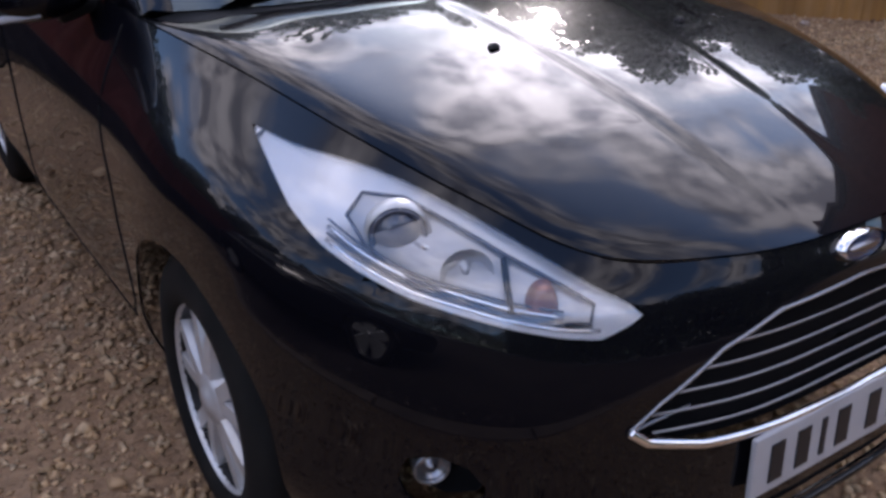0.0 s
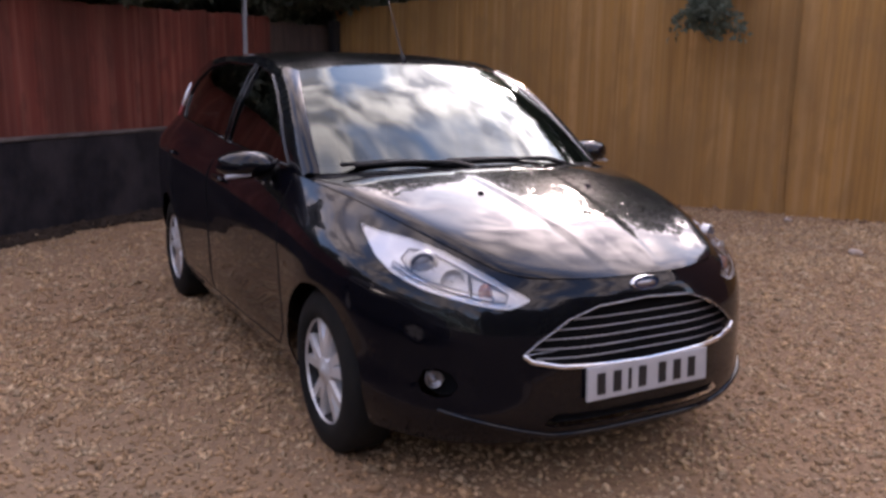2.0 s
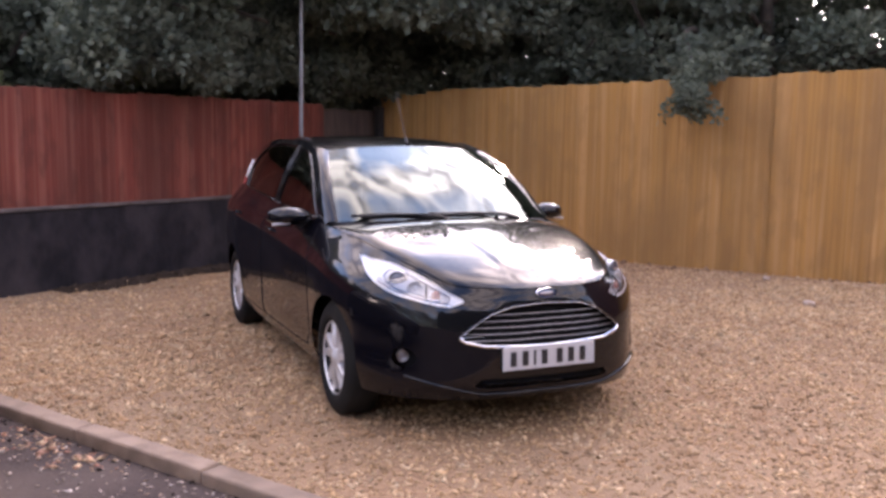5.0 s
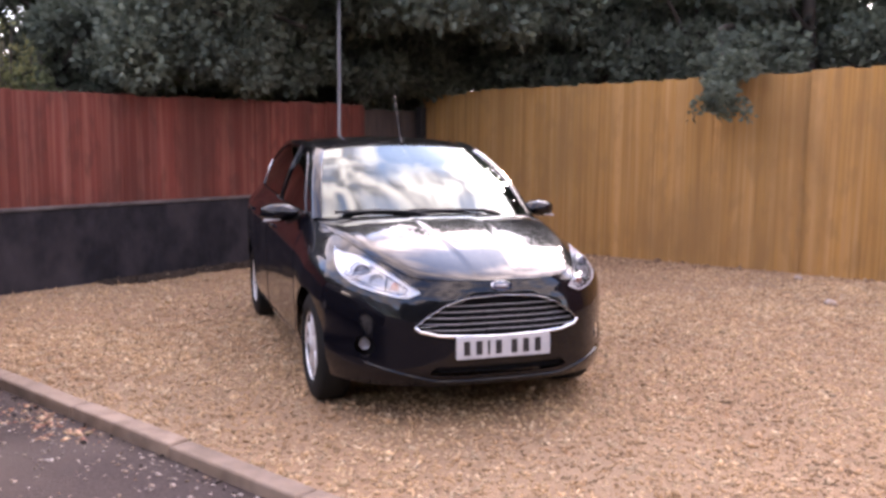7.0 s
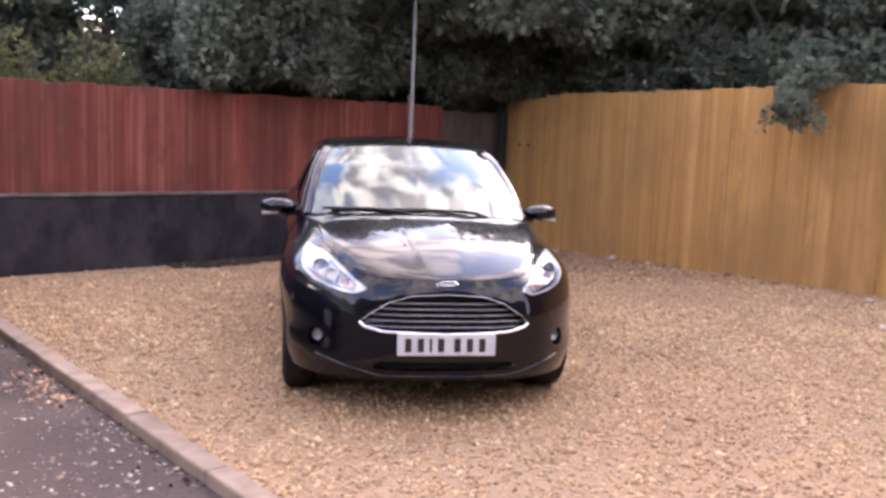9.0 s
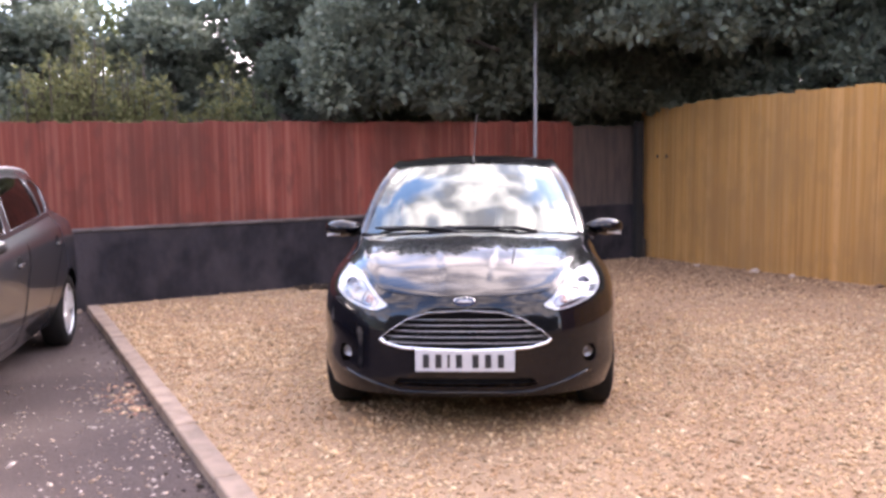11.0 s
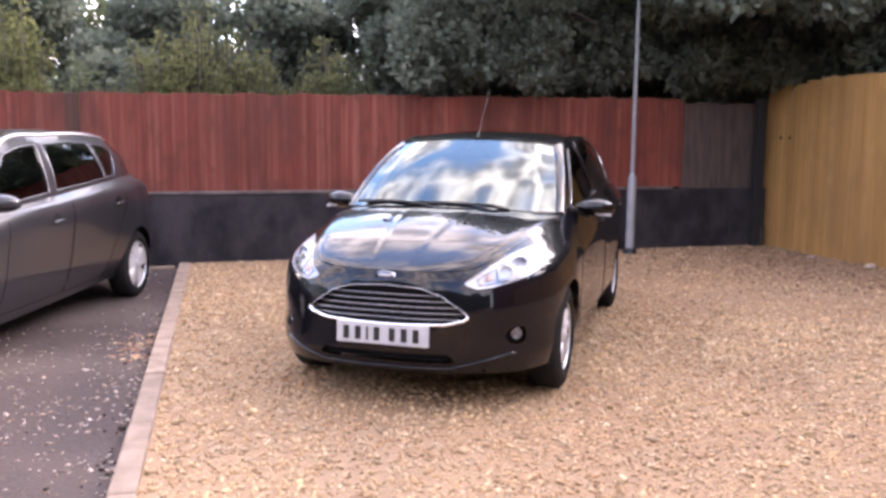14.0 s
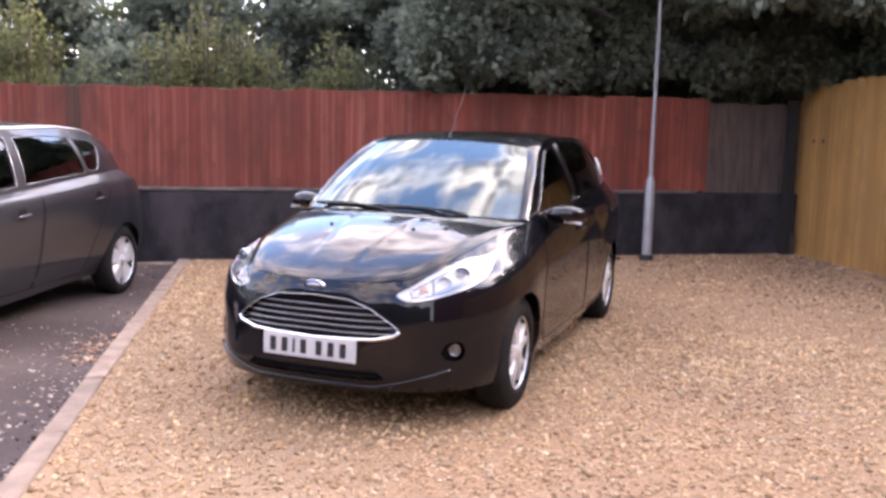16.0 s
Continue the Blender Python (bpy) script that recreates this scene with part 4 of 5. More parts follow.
    part("dashboard", from_bm("dashboard", box(1.28, 0.55, 0.40, 0.08), M["cabin"], True), root, at=pose(0, 1.55, 0.55))
    part("cabin_floor", from_bm("cabin_floor", box(1.36, 2.2, 0.25, 0.05), M["cabin"], True), root, at=pose(0, 2.5, 0.30))
    for x in (-.36, .36):
        for y in (2.25, 3.05):
            seat = from_bm("seat", box(0.50, 0.14, 0.72, 0.06, taper=0.75), M["cabin"], True)
            part("seat", seat, root, at=pose(x, y, 0.55, -14))
    return root


def mirror_shell(mat):
    """A door mirror's shell, rounded to the front, open face to the rear."""
    bm = bmesh.new()
    bmesh.ops.create_uvsphere(bm, u_segments=24, v_segments=14, radius=1)
    for v in bm.verts:
        x, y, z = v.co
        taper = 1.0 - 0.55 * max(0.0, x) ** 1.6
        v.co = Vector((0.125 * (abs(x) ** 0.8) * (1 if x > 0 else -1), (0.095 if y < 0 else 0.05) * y * (0.6 + 0.4 * taper) + 0.03 * max(0, x),
                       0.058 * (abs(z) ** 0.85) * (1 if z > 0 else -1) * taper + (0.012 * x if z > 0 else -0.018 * x)))
    return from_bm("door_mirror", bm, mat, True)


black_hatchback()


def grey_hatchback():
    root = tagged(new("car"), "mid-grey five-door hatchback parked on tarmac by the red fence", "car")
    foot = [(0, .06, .22), (.5, .16, .22), (.75, .40, .24), (.79, .88, .24), (.74, 1.25, .21), (.74, 2.2, .21), (.74, 2.9, .22), (.79, 3.53, .25), (.78, 3.95, .29), (.5, 4.12, .31), (0, 4.16, .31)]
    low = [(0, .0, .45), (.52, .10, .45), (.80, .38, .47), (.866, .88, .48), (.840, 1.25, .42), (.838, 2.2, .42), (.840, 2.9, .43), (.870, 3.53, .48), (.81, 4.0, .52), (.5, 4.18, .55), (0, 4.22, .55)]
    mid = [(0, .04, .64), (.50, .13, .64), (.78, .40, .65), (.878, .88, .70), (.884, 1.25, .66), (.885, 2.2, .68), (.886, 2.9, .71), (.885, 3.53, .76), (.80, 4.0, .78), (.5, 4.14, .80), (0, 4.18, .80)]
    shoulder = [(0, .10, .74), (.48, .20, .75), (.72, .46, .78), (.84, .88, .84), (.885, 1.25, .915), (.896, 2.2, .965), (.893, 2.9, .990), (.858, 3.53, .995), (.775, 3.95, .995), (.48, 4.05, 1.0), (0, 4.08, 1.0)]
    crease = [(x + 0.006, y, z - 0.020) for x, y, z in shoulder]
    edge = [(0, .18, .80), (.42, .26, .82), (.62, .50, .86), (.73, .88, .93), (.79, 1.15, .965), (.812, 2.2, 1.030), (.808, 2.9, 1.070), (.775, 3.45, 1.10), (.68, 3.83, 1.10), (.42, 3.96, 1.09), (0, 3.98, 1.09)]
    N, R = 260, 44
    V = body_grid([foot, low, mid, crease, shoulder, edge], N, R).reshape(-1, 3).copy()
    F = oriented(V, grid_faces(R, N))
    tree = BVHTree.FromPolygons([tuple(v) for v in V] + [(-v[0], v[1], v[2]) for v in V], [tuple(f) for f in F] + [tuple(i + len(V) for i in f)[::-1] for f in F])
    X, Y, Z = (1, 0, 0), (0, 1, 0), (0, 0, 1)
    for cy in (0.88, 3.53):
        _, F = carve(V, F, Y, Z, circle(cy, 0.30, 0.345), lambda m: m[:, 0] > 0.6, tree)
    DOORS = [[(1.25, .28), (1.27, .7), (1.32, 1.2), (2.17, 1.2), (2.20, .8), (2.18, .28)], [(2.20, .28), (2.22, .8), (2.19, 1.2), (3.22, 1.2), (3.24, .92), (3.12, .74), (2.98, .50), (2.92, .28)]]
    doors = []
    for poly in DOORS:
        inner, F = carve(V, F, Y, Z, poly, lambda m: m[:, 0] > 0.6, tree)
        doors.append(inner)
    panel("body_shell", V, F, M["greypaint"], root, mirror=True)
    for side in (1, -1):
        for d, hy, hz in zip(doors, (1.93, 3.04), (.86, .90)):
            door = panel("door", V, d, M["greypaint"], root, side=side)
            # flat near-black disc: the handle hollow's shade, laid on as colour
            dish = lathe("handle_recess", [(0.001, 0.0), (0.001, 0.040), (-0.006, 0.044)], M["cabin"], 24)
            q = drawn_on(tree, [(side * 1.2, hy, hz + 0.012)], (-side, 0, 0), 0.001)[0]
            part("handle_recess", dish, door, "near-black disc for the shade behind the handle", at=Matrix.Translation(q) @ Matrix.Diagonal((side, 1.5, 1.0, 1)))
            handle(door, tree, side, hy, hz - 0.008, M["greypaint"])
            door_gap(door, tree, DOORS[0 if hy < 2.5 else 1], side, 0.98)
    n, k = 16, 24
    e = spline(edge[:5], 80)
    i0 = int(np.argmin(np.linalg.norm(e - np.array(edge[1]), axis=1)))
    cowl = spline([(0, .80, 1.00), (.4, .87, .99), (.70, 1.07, .97), (.79, 1.15, .965)], n)
    B = coons(spline(e[:i0 + 1], n), cowl, spline([(0, .18, .80), (0, .45, .91), (0, .80, 1.00)], k), spline(e[i0:], k)).reshape(-1, 3)
    panel("bonnet", B, oriented(B, grid_faces(k, n)), M["greypaint"], root, mirror=True)
    top = spline([(0, 1.42, 1.445), (.35, 1.46, 1.435), (.61, 1.60, 1.41)], n)
    S = coons(cowl, top, spline([(0, .80, 1.00), (0, 1.10, 1.24), (0, 1.42, 1.445)], k), spline([edge[4], (.72, 1.35, 1.22), (.61, 1.60, 1.41)], k)).reshape(-1, 3)
    panel("windscreen", S, oriented(S, grid_faces(k, n)), M["screen"], root, mirror=True, thick=0)
    rail = [(.79, 1.15, .965), (.735, 1.35, 1.22), (.67, 1.62, 1.41), (.65, 2.3, 1.47), (.64, 3.0, 1.467), (.62, 3.40, 1.43), (.60, 3.62, 1.375)]
    rails = spline(rail, 150)
    j0 = int(np.argmin(np.abs(rails[:, 1] - 1.62)))
    roof_rear = spline([(0, 3.74, 1.45), (.35, 3.71, 1.44), (.60, 3.62, 1.375)], n)
    front = top.copy()
    front[-1] = rails[j0]
    RF = coons(front, roof_rear, spline([(0, 1.42, 1.445), (0, 2.2, 1.505), (0, 3.1, 1.505), (0, 3.74, 1.45)], k), spline(rails[j0:], k)).reshape(-1, 3)
    panel("roof", RF, oriented(RF, grid_faces(k, n)), M["greypaint"], root, mirror=True)
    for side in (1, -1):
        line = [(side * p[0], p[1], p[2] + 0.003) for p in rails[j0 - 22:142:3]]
        # silver tube puts the roof edge's sky highlight into colour
        part("roof_moulding", tube("roof_moulding", line, [0.012 * min(1, (len(line) - i) / 9) for i in range(len(line))], M["rail"], 10), root, "roof edge highlight put in as a silver tube")
    rs = coons(roof_rear, spline([(0, 3.97, 1.09), (.42, 3.95, 1.09), (.68, 3.83, 1.10)], n), spline([(0, 3.74, 1.45), (0, 3.87, 1.26), (0, 3.97, 1.09)], 10),
               spline([(.60, 3.62, 1.375), (.655, 3.77, 1.23), (.68, 3.83, 1.10)], 10)).reshape(-1, 3)
    panel("rear_screen", rs, oriented(rs, grid_faces(10, n)), M["sideglass"], root, mirror=True, thick=0)
    bl = spline(edge[4:9], 150)
    SW = coons(bl, rails, np.repeat(np.array(edge[4:5], float), 36, 0), spline([edge[8], (.655, 3.77, 1.23), (.60, 3.62, 1.375)], 36))
    SW[:, :, 0] += 0.02 * np.sin(math.pi * np.linspace(0, 1, 36))[:, None] * np.sin(math.pi * np.linspace(0, 1, 150))[None, :]
    wv = SW.reshape(-1, 3).copy()
    wf = oriented(wv, grid_faces(36, 150))
    wtree = BVHTree.FromPolygons([tuple(q) for q in wv], wf)
    WINDOWS = [[(1.27, 1.01), (1.42, 1.20), (1.62, 1.345), (1.85, 1.392), (2.07, 1.402), (2.03, 1.055)], [(2.15, 1.065), (2.17, 1.40), (2.55, 1.418), (2.92, 1.40), (3.01, 1.11)],
               [(3.06, 1.115), (2.98, 1.392), (3.26, 1.365), (3.36, 1.315), (3.24, 1.13)]]
    for side in (1, -1):
        w, rest, glassy = wv.copy(), wf, []
        for poly in WINDOWS:
            inner, rest = carve(w, rest, Y, Z, poly, None, wtree)
            glassy.append(inner)
        panel("window_surround", w, rest, M["greypaint"], root, side=side)
        for g, poly in zip(glassy, WINDOWS):
            pane = panel("side_window", w - (0.006, 0, 0), g, M["sideglass"], root, "dark tinted side window", side=side, thick=0)
            loop = [(2.0, a, b) for a, b in poly + poly[:1]]
            loop = [p for a, b in zip(loop, loop[1:]) for p in np.linspace(a, b, 9)[:-1]] + [loop[0]]
            loop = [(side * p.x, p.y, p.z) for p in drawn_on(wtree, loop, (-1, 0, 0), 0.001)]
            # grey metal edging stands in for the pale, lit edges of the pillars
            part("window_trim", tube("window_trim", loop, 0.003, M["greychrome"], 6), pane, "satin grey edging put in for the lit edges of the pillars")
        part("tail_light", tube("tail_light", [(side * .70, 3.82, 1.06), (side * .74, 3.90, .98), (side * .76, 3.95, .88), (side * .74, 4.0, .80)], [.02, .05, .05, .02], M["redlens"], 12), root, "red rear lamp")
        mir = part("door_mirror", mirror_shell(M["greypaint"]), root, "grey door mirror", at=pose(side * 0.93, 1.12, 1.05) @ Matrix.Diagonal((side, 1, 1, 1)))
        part("mirror_glass", from_bm("mirror_glass", box(0.145, 0.004, 0.075, 0.001), M["chrome"]), mir, at=pose(-.012, .045, -.038))
    wh = wheel("wheel", 0.302, 0.215, 0.19, False, M["alloy"])
    for side in (1, -1):
        for y in (0.88, 3.53):
            c = copy_thing(wh, pose(side * 0.765, y, 0.30, 25 * y, 0, 0 if side > 0 else 180))
            c.parent = root
    for o in (*wh.children_recursive, wh):
        bpy.data.objects.remove(o)
    part("underbody", from_bm("underbody", box(1.36, 3.2, 0.26, 0.03), M["cabin"]), root, at=pose(0, 2.2, 0.24))
    part("cabin_floor", from_bm("cabin_floor", box(1.40, 2.2, 0.3, 0.05), M["cabin"], True), root, at=pose(0, 2.6, 0.35))
    for x in (-.38, .38):
        for y in (2.25, 3.15):
            part("seat", from_bm("seat", box(0.50, 0.14, 0.72, 0.06, taper=0.75), M["cabin"], True), root, at=pose(x, y, 0.55, -14))
    root.matrix_basis = pose(-3.314, -1.046, TARMAC_Z, 0, 0, 15)
    return root


grey_hatchback()


# ---- houses round the yard ----
def house_window(root, x, y, z, w, h, turn):
    """A casement window in a wall: frame, pane and sill."""
    at = pose(x, y, z, 0, 0, turn)
    win = part("window", from_bm("window", box(w, 0.06, h, 0.01), M["whitepaint"]), root, at=at)
    for sx in (-0.25, 0.25):
        part("pane", from_bm("pane", box(w * 0.42, 0.012, h - 0.16, 0.002, (sx * w, -0.034, 0.08)), M["cabin"]), win)
    part("sill", from_bm("sill", box(w + 0.16, 0.14, 0.06, 0.01, (0, -0.06, -0.06)), M["whitepaint"]), win)


def house(x, y, turn, wide, deep, eaves, ridge, label):
    """A two-storey house: brick walls, a gabled tile roof with overhang, a chimney, windows and a door on its front (-y)."""
    root = tagged(new("house"), label, "house", group="houses round the yard")
    a, d = wide / 2, deep / 2
    vs = [(-a, -d, -.2), (a, -d, -.2), (a, d, -.2), (-a, d, -.2), (-a, -d, eaves), (a, -d, eaves), (a, d, eaves), (-a, d, eaves), (-a, 0, ridge), (a, 0, ridge)]
    part("wall", mesh_of("wall", vs, [(3, 2, 1, 0), (0, 1, 5, 4), (2, 3, 7, 6), (1, 2, 6, 9, 5), (3, 0, 4, 8, 7), (4, 5, 9, 8), (6, 7, 8, 9)], M["brick"], False), root)
    slope = math.atan2(ridge - eaves, d)
    length = math.hypot(ridge - eaves, d) + 0.35
    for k in (-1, 1):
        at = Matrix.Translation((0, 0, ridge + 0.10)) @ Matrix.Rotation(k * -slope, 4, "X")
        part("roof", from_bm("roof", box(wide + 0.5, length, 0.12, 0.02, (0, k * length / 2, -0.06)), M["rooftile"]), root, at=at)
    part("chimney", from_bm("chimney", box(0.7, 0.7, 1.7, 0.02), M["brick"]), root, at=pose(-a + 1.4, 0.4, ridge - 0.7))
    for z, h in ((0.9, 1.25), (3.4, 1.15)):
        for wx in (-wide * 0.3, wide * 0.3):
            house_window(root, wx, -d - 0.02, z, 1.5, h, 0)
    house_window(root, 0.0, -d - 0.02, 3.4, 0.9, 1.15, 0)
    door = part("door", from_bm("door", box(0.95, 0.07, 2.05, 0.01), M["plastic"]), root, at=pose(0, -d - 0.02, 0))
    part("door_handle", from_bm("door_handle", box(0.03, 0.05, 0.14, 0.008), M["chrome"]), door, at=pose(0.38, -0.06, 0.98))
    root.matrix_basis = pose(x, y, 0, 0, 0, turn)
    return root


house(14.2, -0.6, 0, 9.6, 8.4, 5.2, 8.4, "two-storey red brick house with a tiled roof beyond the tall fence")


# ---- trees and shrubs ----
def leaves(name, clumps, count, size, mat, seed, droop=0.0, squash=0.8):
    """A crown of small leaves, each a folded blade, gathered in clumps (x, y, z, radius)."""
    rng = np.random.default_rng(seed)
    c = np.array(clumps, float)
    pick = rng.choice(len(c), count, p=c[:, 3] ** 2 / (c[:, 3] ** 2).sum())
    d = rng.normal(size=(count, 3))
    d /= np.linalg.norm(d, axis=1)[:, None]
    r = c[pick, 3] * rng.uniform(0.45, 1.08, count) ** 0.6
    pos = c[pick, :3] + d * r[:, None] * (1, 1, squash)
    a = d + rng.normal(scale=0.8, size=(count, 3)) - (0, 0, droop)
    a /= np.linalg.norm(a, axis=1)[:, None]
    b = np.cross(a, rng.normal(size=(count, 3)))
    b /= np.linalg.norm(b, axis=1)[:, None]
    nrm = np.cross(a, b)
    s = size * rng.uniform(0.6, 1.4, count)[:, None]
    vs = np.stack([pos, pos + (a * 0.5 + b * 0.32 + nrm * 0.12) * s, pos + a * s, pos + (a * 0.5 - b * 0.32 + nrm * 0.12) * s], 1).reshape(-1, 3)
    k = np.arange(count)[:, None] * 4
    fs = np.concatenate([k + (0, 1, 2), k + (0, 2, 3)], 0)
    me = bpy.data.meshes.new(name)
    me.vertices.add(len(vs))
    me.vertices.foreach_set("co", vs.ravel().astype(np.float32))
    me.loops.add(fs.size)
    me.loops.foreach_set("vertex_index", fs.ravel().astype(np.int32))
    me.polygons.add(len(fs))
    me.polygons.foreach_set("loop_start", np.arange(len(fs), dtype=np.int32) * 3)
    me.polygons.foreach_set("loop_total", np.full(len(fs), 3, np.int32))
    me.materials.append(mat)
    me.update(calc_edges=True)
    return me


def tree_at(x, y, height, spread, seed, mat, label, count, size, low=1.6, category="tree", base=0.0):
    """A tapered trunk with limbs, and a crown of clumps of uneven size with gaps."""
    rng = random.Random(seed)
    root = tagged(new("tree" if category == "tree" else "shrub"), label, category, group="trees behind the fences")
    root.location = (x, y, base)
    part("trunk", tube("trunk", [(0, 0, -0.1), (0.05, 0.02, height * .3), (-0.04, 0.05, height * .6), (0.02, 0, height * .92)], [.03 * height ** .7 + .05, .12, .08, .02], M["bark"], 10), root)
    clumps = []
    limbs = max(5, int(height * 2.2))
    for i in range(limbs):
        z = low + (height - low) * (i + rng.random()) / limbs
        a = i * 2.4 + rng.uniform(-.4, .4)
        r = spread * (1.05 - 0.55 * (z - low) / max(.1, height - low)) * rng.uniform(.55, 1.0)
        tip = (r * math.cos(a), r * math.sin(a), z + rng.uniform(-.1, .35))
        part("limb", tube("limb", [(0, 0, max(0.3, z - r * .5)), (tip[0] * .5, tip[1] * .5, z - r * .12), tip], [.05, .03, .012], M["bark"], 6), root)
        for _ in range(4):
            f = rng.uniform(.35, 1.0)
            clumps.append((tip[0] * f + rng.uniform(-.3, .3), tip[1] * f + rng.uniform(-.3, .3), tip[2] + rng.uniform(-.35, .3), rng.uniform(.22, .55) * min(1.3, spread * .6)))
    part("crown", leaves("crown", clumps, count, size, mat, seed), root)
    return root


def behind_wall(s, d):
    q = WALL_P + s * WALL_U + d * WALL_N
    return q[0], q[1]


def behind_wood(s, d):
    q = WOOD_P + s * WOOD_U + d * WOOD_N
    return q[0], q[1]


DARK, MIDL = "dense dark evergreen tree behind the fence", "leafy green tree behind the red fence"
for s, d, h, sp, seed, mat, label, cnt in (
        (-9.0, 3.0, 3.9, 1.8, 11, "leaf_mid", MIDL, 12000), (-6.4, 2.6, 3.9, 1.7, 12, "leaf_mid", MIDL, 14000), (-3.9, 2.6, 3.9, 1.6, 13, "leaf_mid", MIDL, 14000), (-2.0, 3.0, 3.7, 1.5, 27, "leaf_dark", DARK, 13000),
        (0.0, 3.2, 3.5, 1.5, 14, "leaf_dark", DARK, 13000), (1.5, 2.9, 3.3, 1.2, 30, "leaf_dark", DARK, 11000), (2.75, 1.5, 3.9, 1.0, 15, "leaf_dark", DARK, 15000), (4.0, 1.6, 3.5, 1.25, 16, "leaf_mid", MIDL, 16000),
        (5.3, 1.75, 3.5, 1.35, 17, "leaf_dark", DARK, 18000), (6.9, 1.1, 4.8, 1.7, 18, "leaf_dark", DARK, 24000), (8.6, 1.7, 5.2, 1.9, 19, "leaf_dark", DARK, 22000),
        (4.6, 3.2, 4.0, 1.7, 20, "leaf_dark", DARK, 12000), (-5.0, 5.0, 5.0, 2.0, 28, "leaf_mid", MIDL, 10000), (6.4, 3.4, 4.0, 1.7, 29, "leaf_dark", DARK, 12000)):
    tree_at(*behind_wall(s, d), h, sp, seed, M[mat], label, cnt, 0.095, 1.7)
for s, d, h, sp, seed, cnt in ((0.6, 1.2, 4.7, 1.6, 21, 20000), (2.1, 1.2, 4.7, 1.6, 22, 21000), (3.6, 1.2, 5.0, 1.6, 23, 21000), (4.9, 1.4, 5.4, 1.6, 24, 20000), (6.3, 1.6, 4.3, 1.3, 37, 12000), (7.6, 2.2, 4.2, 1.4, 25, 11000), (4.2, 3.0, 4.2, 1.6, 26, 11000), (2.4, 3.0, 3.9, 1.6, 36, 11000)):
    tree_at(*behind_wood(s, d), h, sp, seed, M["leaf_dark"], DARK, cnt, 0.095, 1.8)


def shrub_at(x, y, height, spread, seed, mat, label, count, size):
    """A loose shrub: thin stems, each with a feathery spray of small clumps."""
    rng = random.Random(seed)
    root = tagged(new("shrub"), label, "shrub", group="shrubs over the red fence")
    root.location = (x, y, 0)
    clumps = []
    for i in range(16):
        a, r = rng.uniform(0, 6.28), spread * math.sqrt(rng.random())
        top = height * rng.uniform(.72, 1.08)
        tip = (r * math.cos(a), r * math.sin(a), top)
        part("stem", tube("stem", [(tip[0] * .2, tip[1] * .2, -.05), (tip[0] * .7, tip[1] * .7, top * .5), tip], [.02, .014, .005], M["bark"], 5), root)
        for k in range(11):
            f = 1 - k * 0.055
            clumps.append((tip[0] * f + rng.gauss(0, .05 + .012 * k), tip[1] * f + rng.gauss(0, .05 + .012 * k), top - k * 0.11 * height / 2.4 + rng.uniform(-.04, .04), .05 + .016 * k))
    part("crown", leaves("crown", clumps, count, size, mat, seed, droop=-0.5, squash=1.2), root)
    return root


SHRUBS = dict(leaf_bright="yellow-green feathery shrub rising over the red fence", leaf_mid="loose green shrub rising over the red fence", leaf_olive="tall rounded olive-green bush behind the red fence")
for s, d, h, sp, seed, mat, cnt in ((-3.6, 1.2, 2.45, 0.7, 38, "leaf_mid", 8000), (-2.6, 1.0, 2.25, 0.6, 37, "leaf_mid", 7000), (-1.75, 1.2, 2.95, 0.42, 31, "leaf_olive", 13000),
                                   (-0.9, 0.9, 2.15, 0.45, 32, "leaf_mid", 7000), (-0.1, 0.8, 2.40, 0.35, 33, "leaf_bright", 7000), (0.25, 0.8, 2.85, 0.20, 34, "leaf_bright", 5500),
                                   (0.72, 0.9, 2.55, 0.20, 35, "leaf_bright", 5000), (1.10, 0.9, 2.20, 0.40, 39, "leaf_bright", 7000), (1.68, 0.8, 2.45, 0.32, 40, "leaf_bright", 7000), (2.15, 0.9, 2.20, 0.30, 36, "leaf_mid", 6000)):
    shrub_at(*behind_wall(s, d), h, sp, seed, M[mat], SHRUBS[mat], cnt, 0.055)

# low far growth that closes the view between the trees
def hedge(p, u, n, s0, s1, d, top, mat, count, seed, label, size=0.11):
    rng = random.Random(seed)
    clumps = []
    s = s0
    while s < s1:
        for z in np.arange(0.8, top(s), 0.42):
            q = on(p, u, n, s + rng.uniform(-.2, .2), d + rng.uniform(-.4, .4), z + rng.uniform(-.15, .15))
            clumps.append((q.x, q.y, q.z, rng.uniform(.32, .55)))
        s += 0.42
    ob = tagged(part("far_thicket", leaves("far_thicket", clumps, count, size, mat, seed)), label, "thicket", kind="stuff")
    return ob


hedge(WALL_P, WALL_U, WALL_N, -12.0, 2.2, 4.6, lambda s: 3.6 + 0.25 * math.sin(s * 1.3), M["leaf_mid"], 56000, 61, "grey-green thicket behind the red fence")
hedge(WALL_P, WALL_U, WALL_N, 2.0, 13.5, 3.2, lambda s: 3.8 + 0.8 * min(1, max(0, (s - 5) / 2)), M["leaf_dark"], 85000, 62, "dark thicket behind the corner of the fences")
hedge(WOOD_P, WOOD_U, WOOD_N, -3.0, 6.2, 2.7, lambda s: 4.9 - 0.2 * max(s, 0), M["leaf_dark"], 62000, 63, "dark thicket behind the tall fence")
hedge(WOOD_P, WOOD_U, WOOD_N, 6.0, 11.0, 2.7, lambda s: 2.75, M["leaf_mid"], 14000, 64, "lower thicket behind the tall fence")

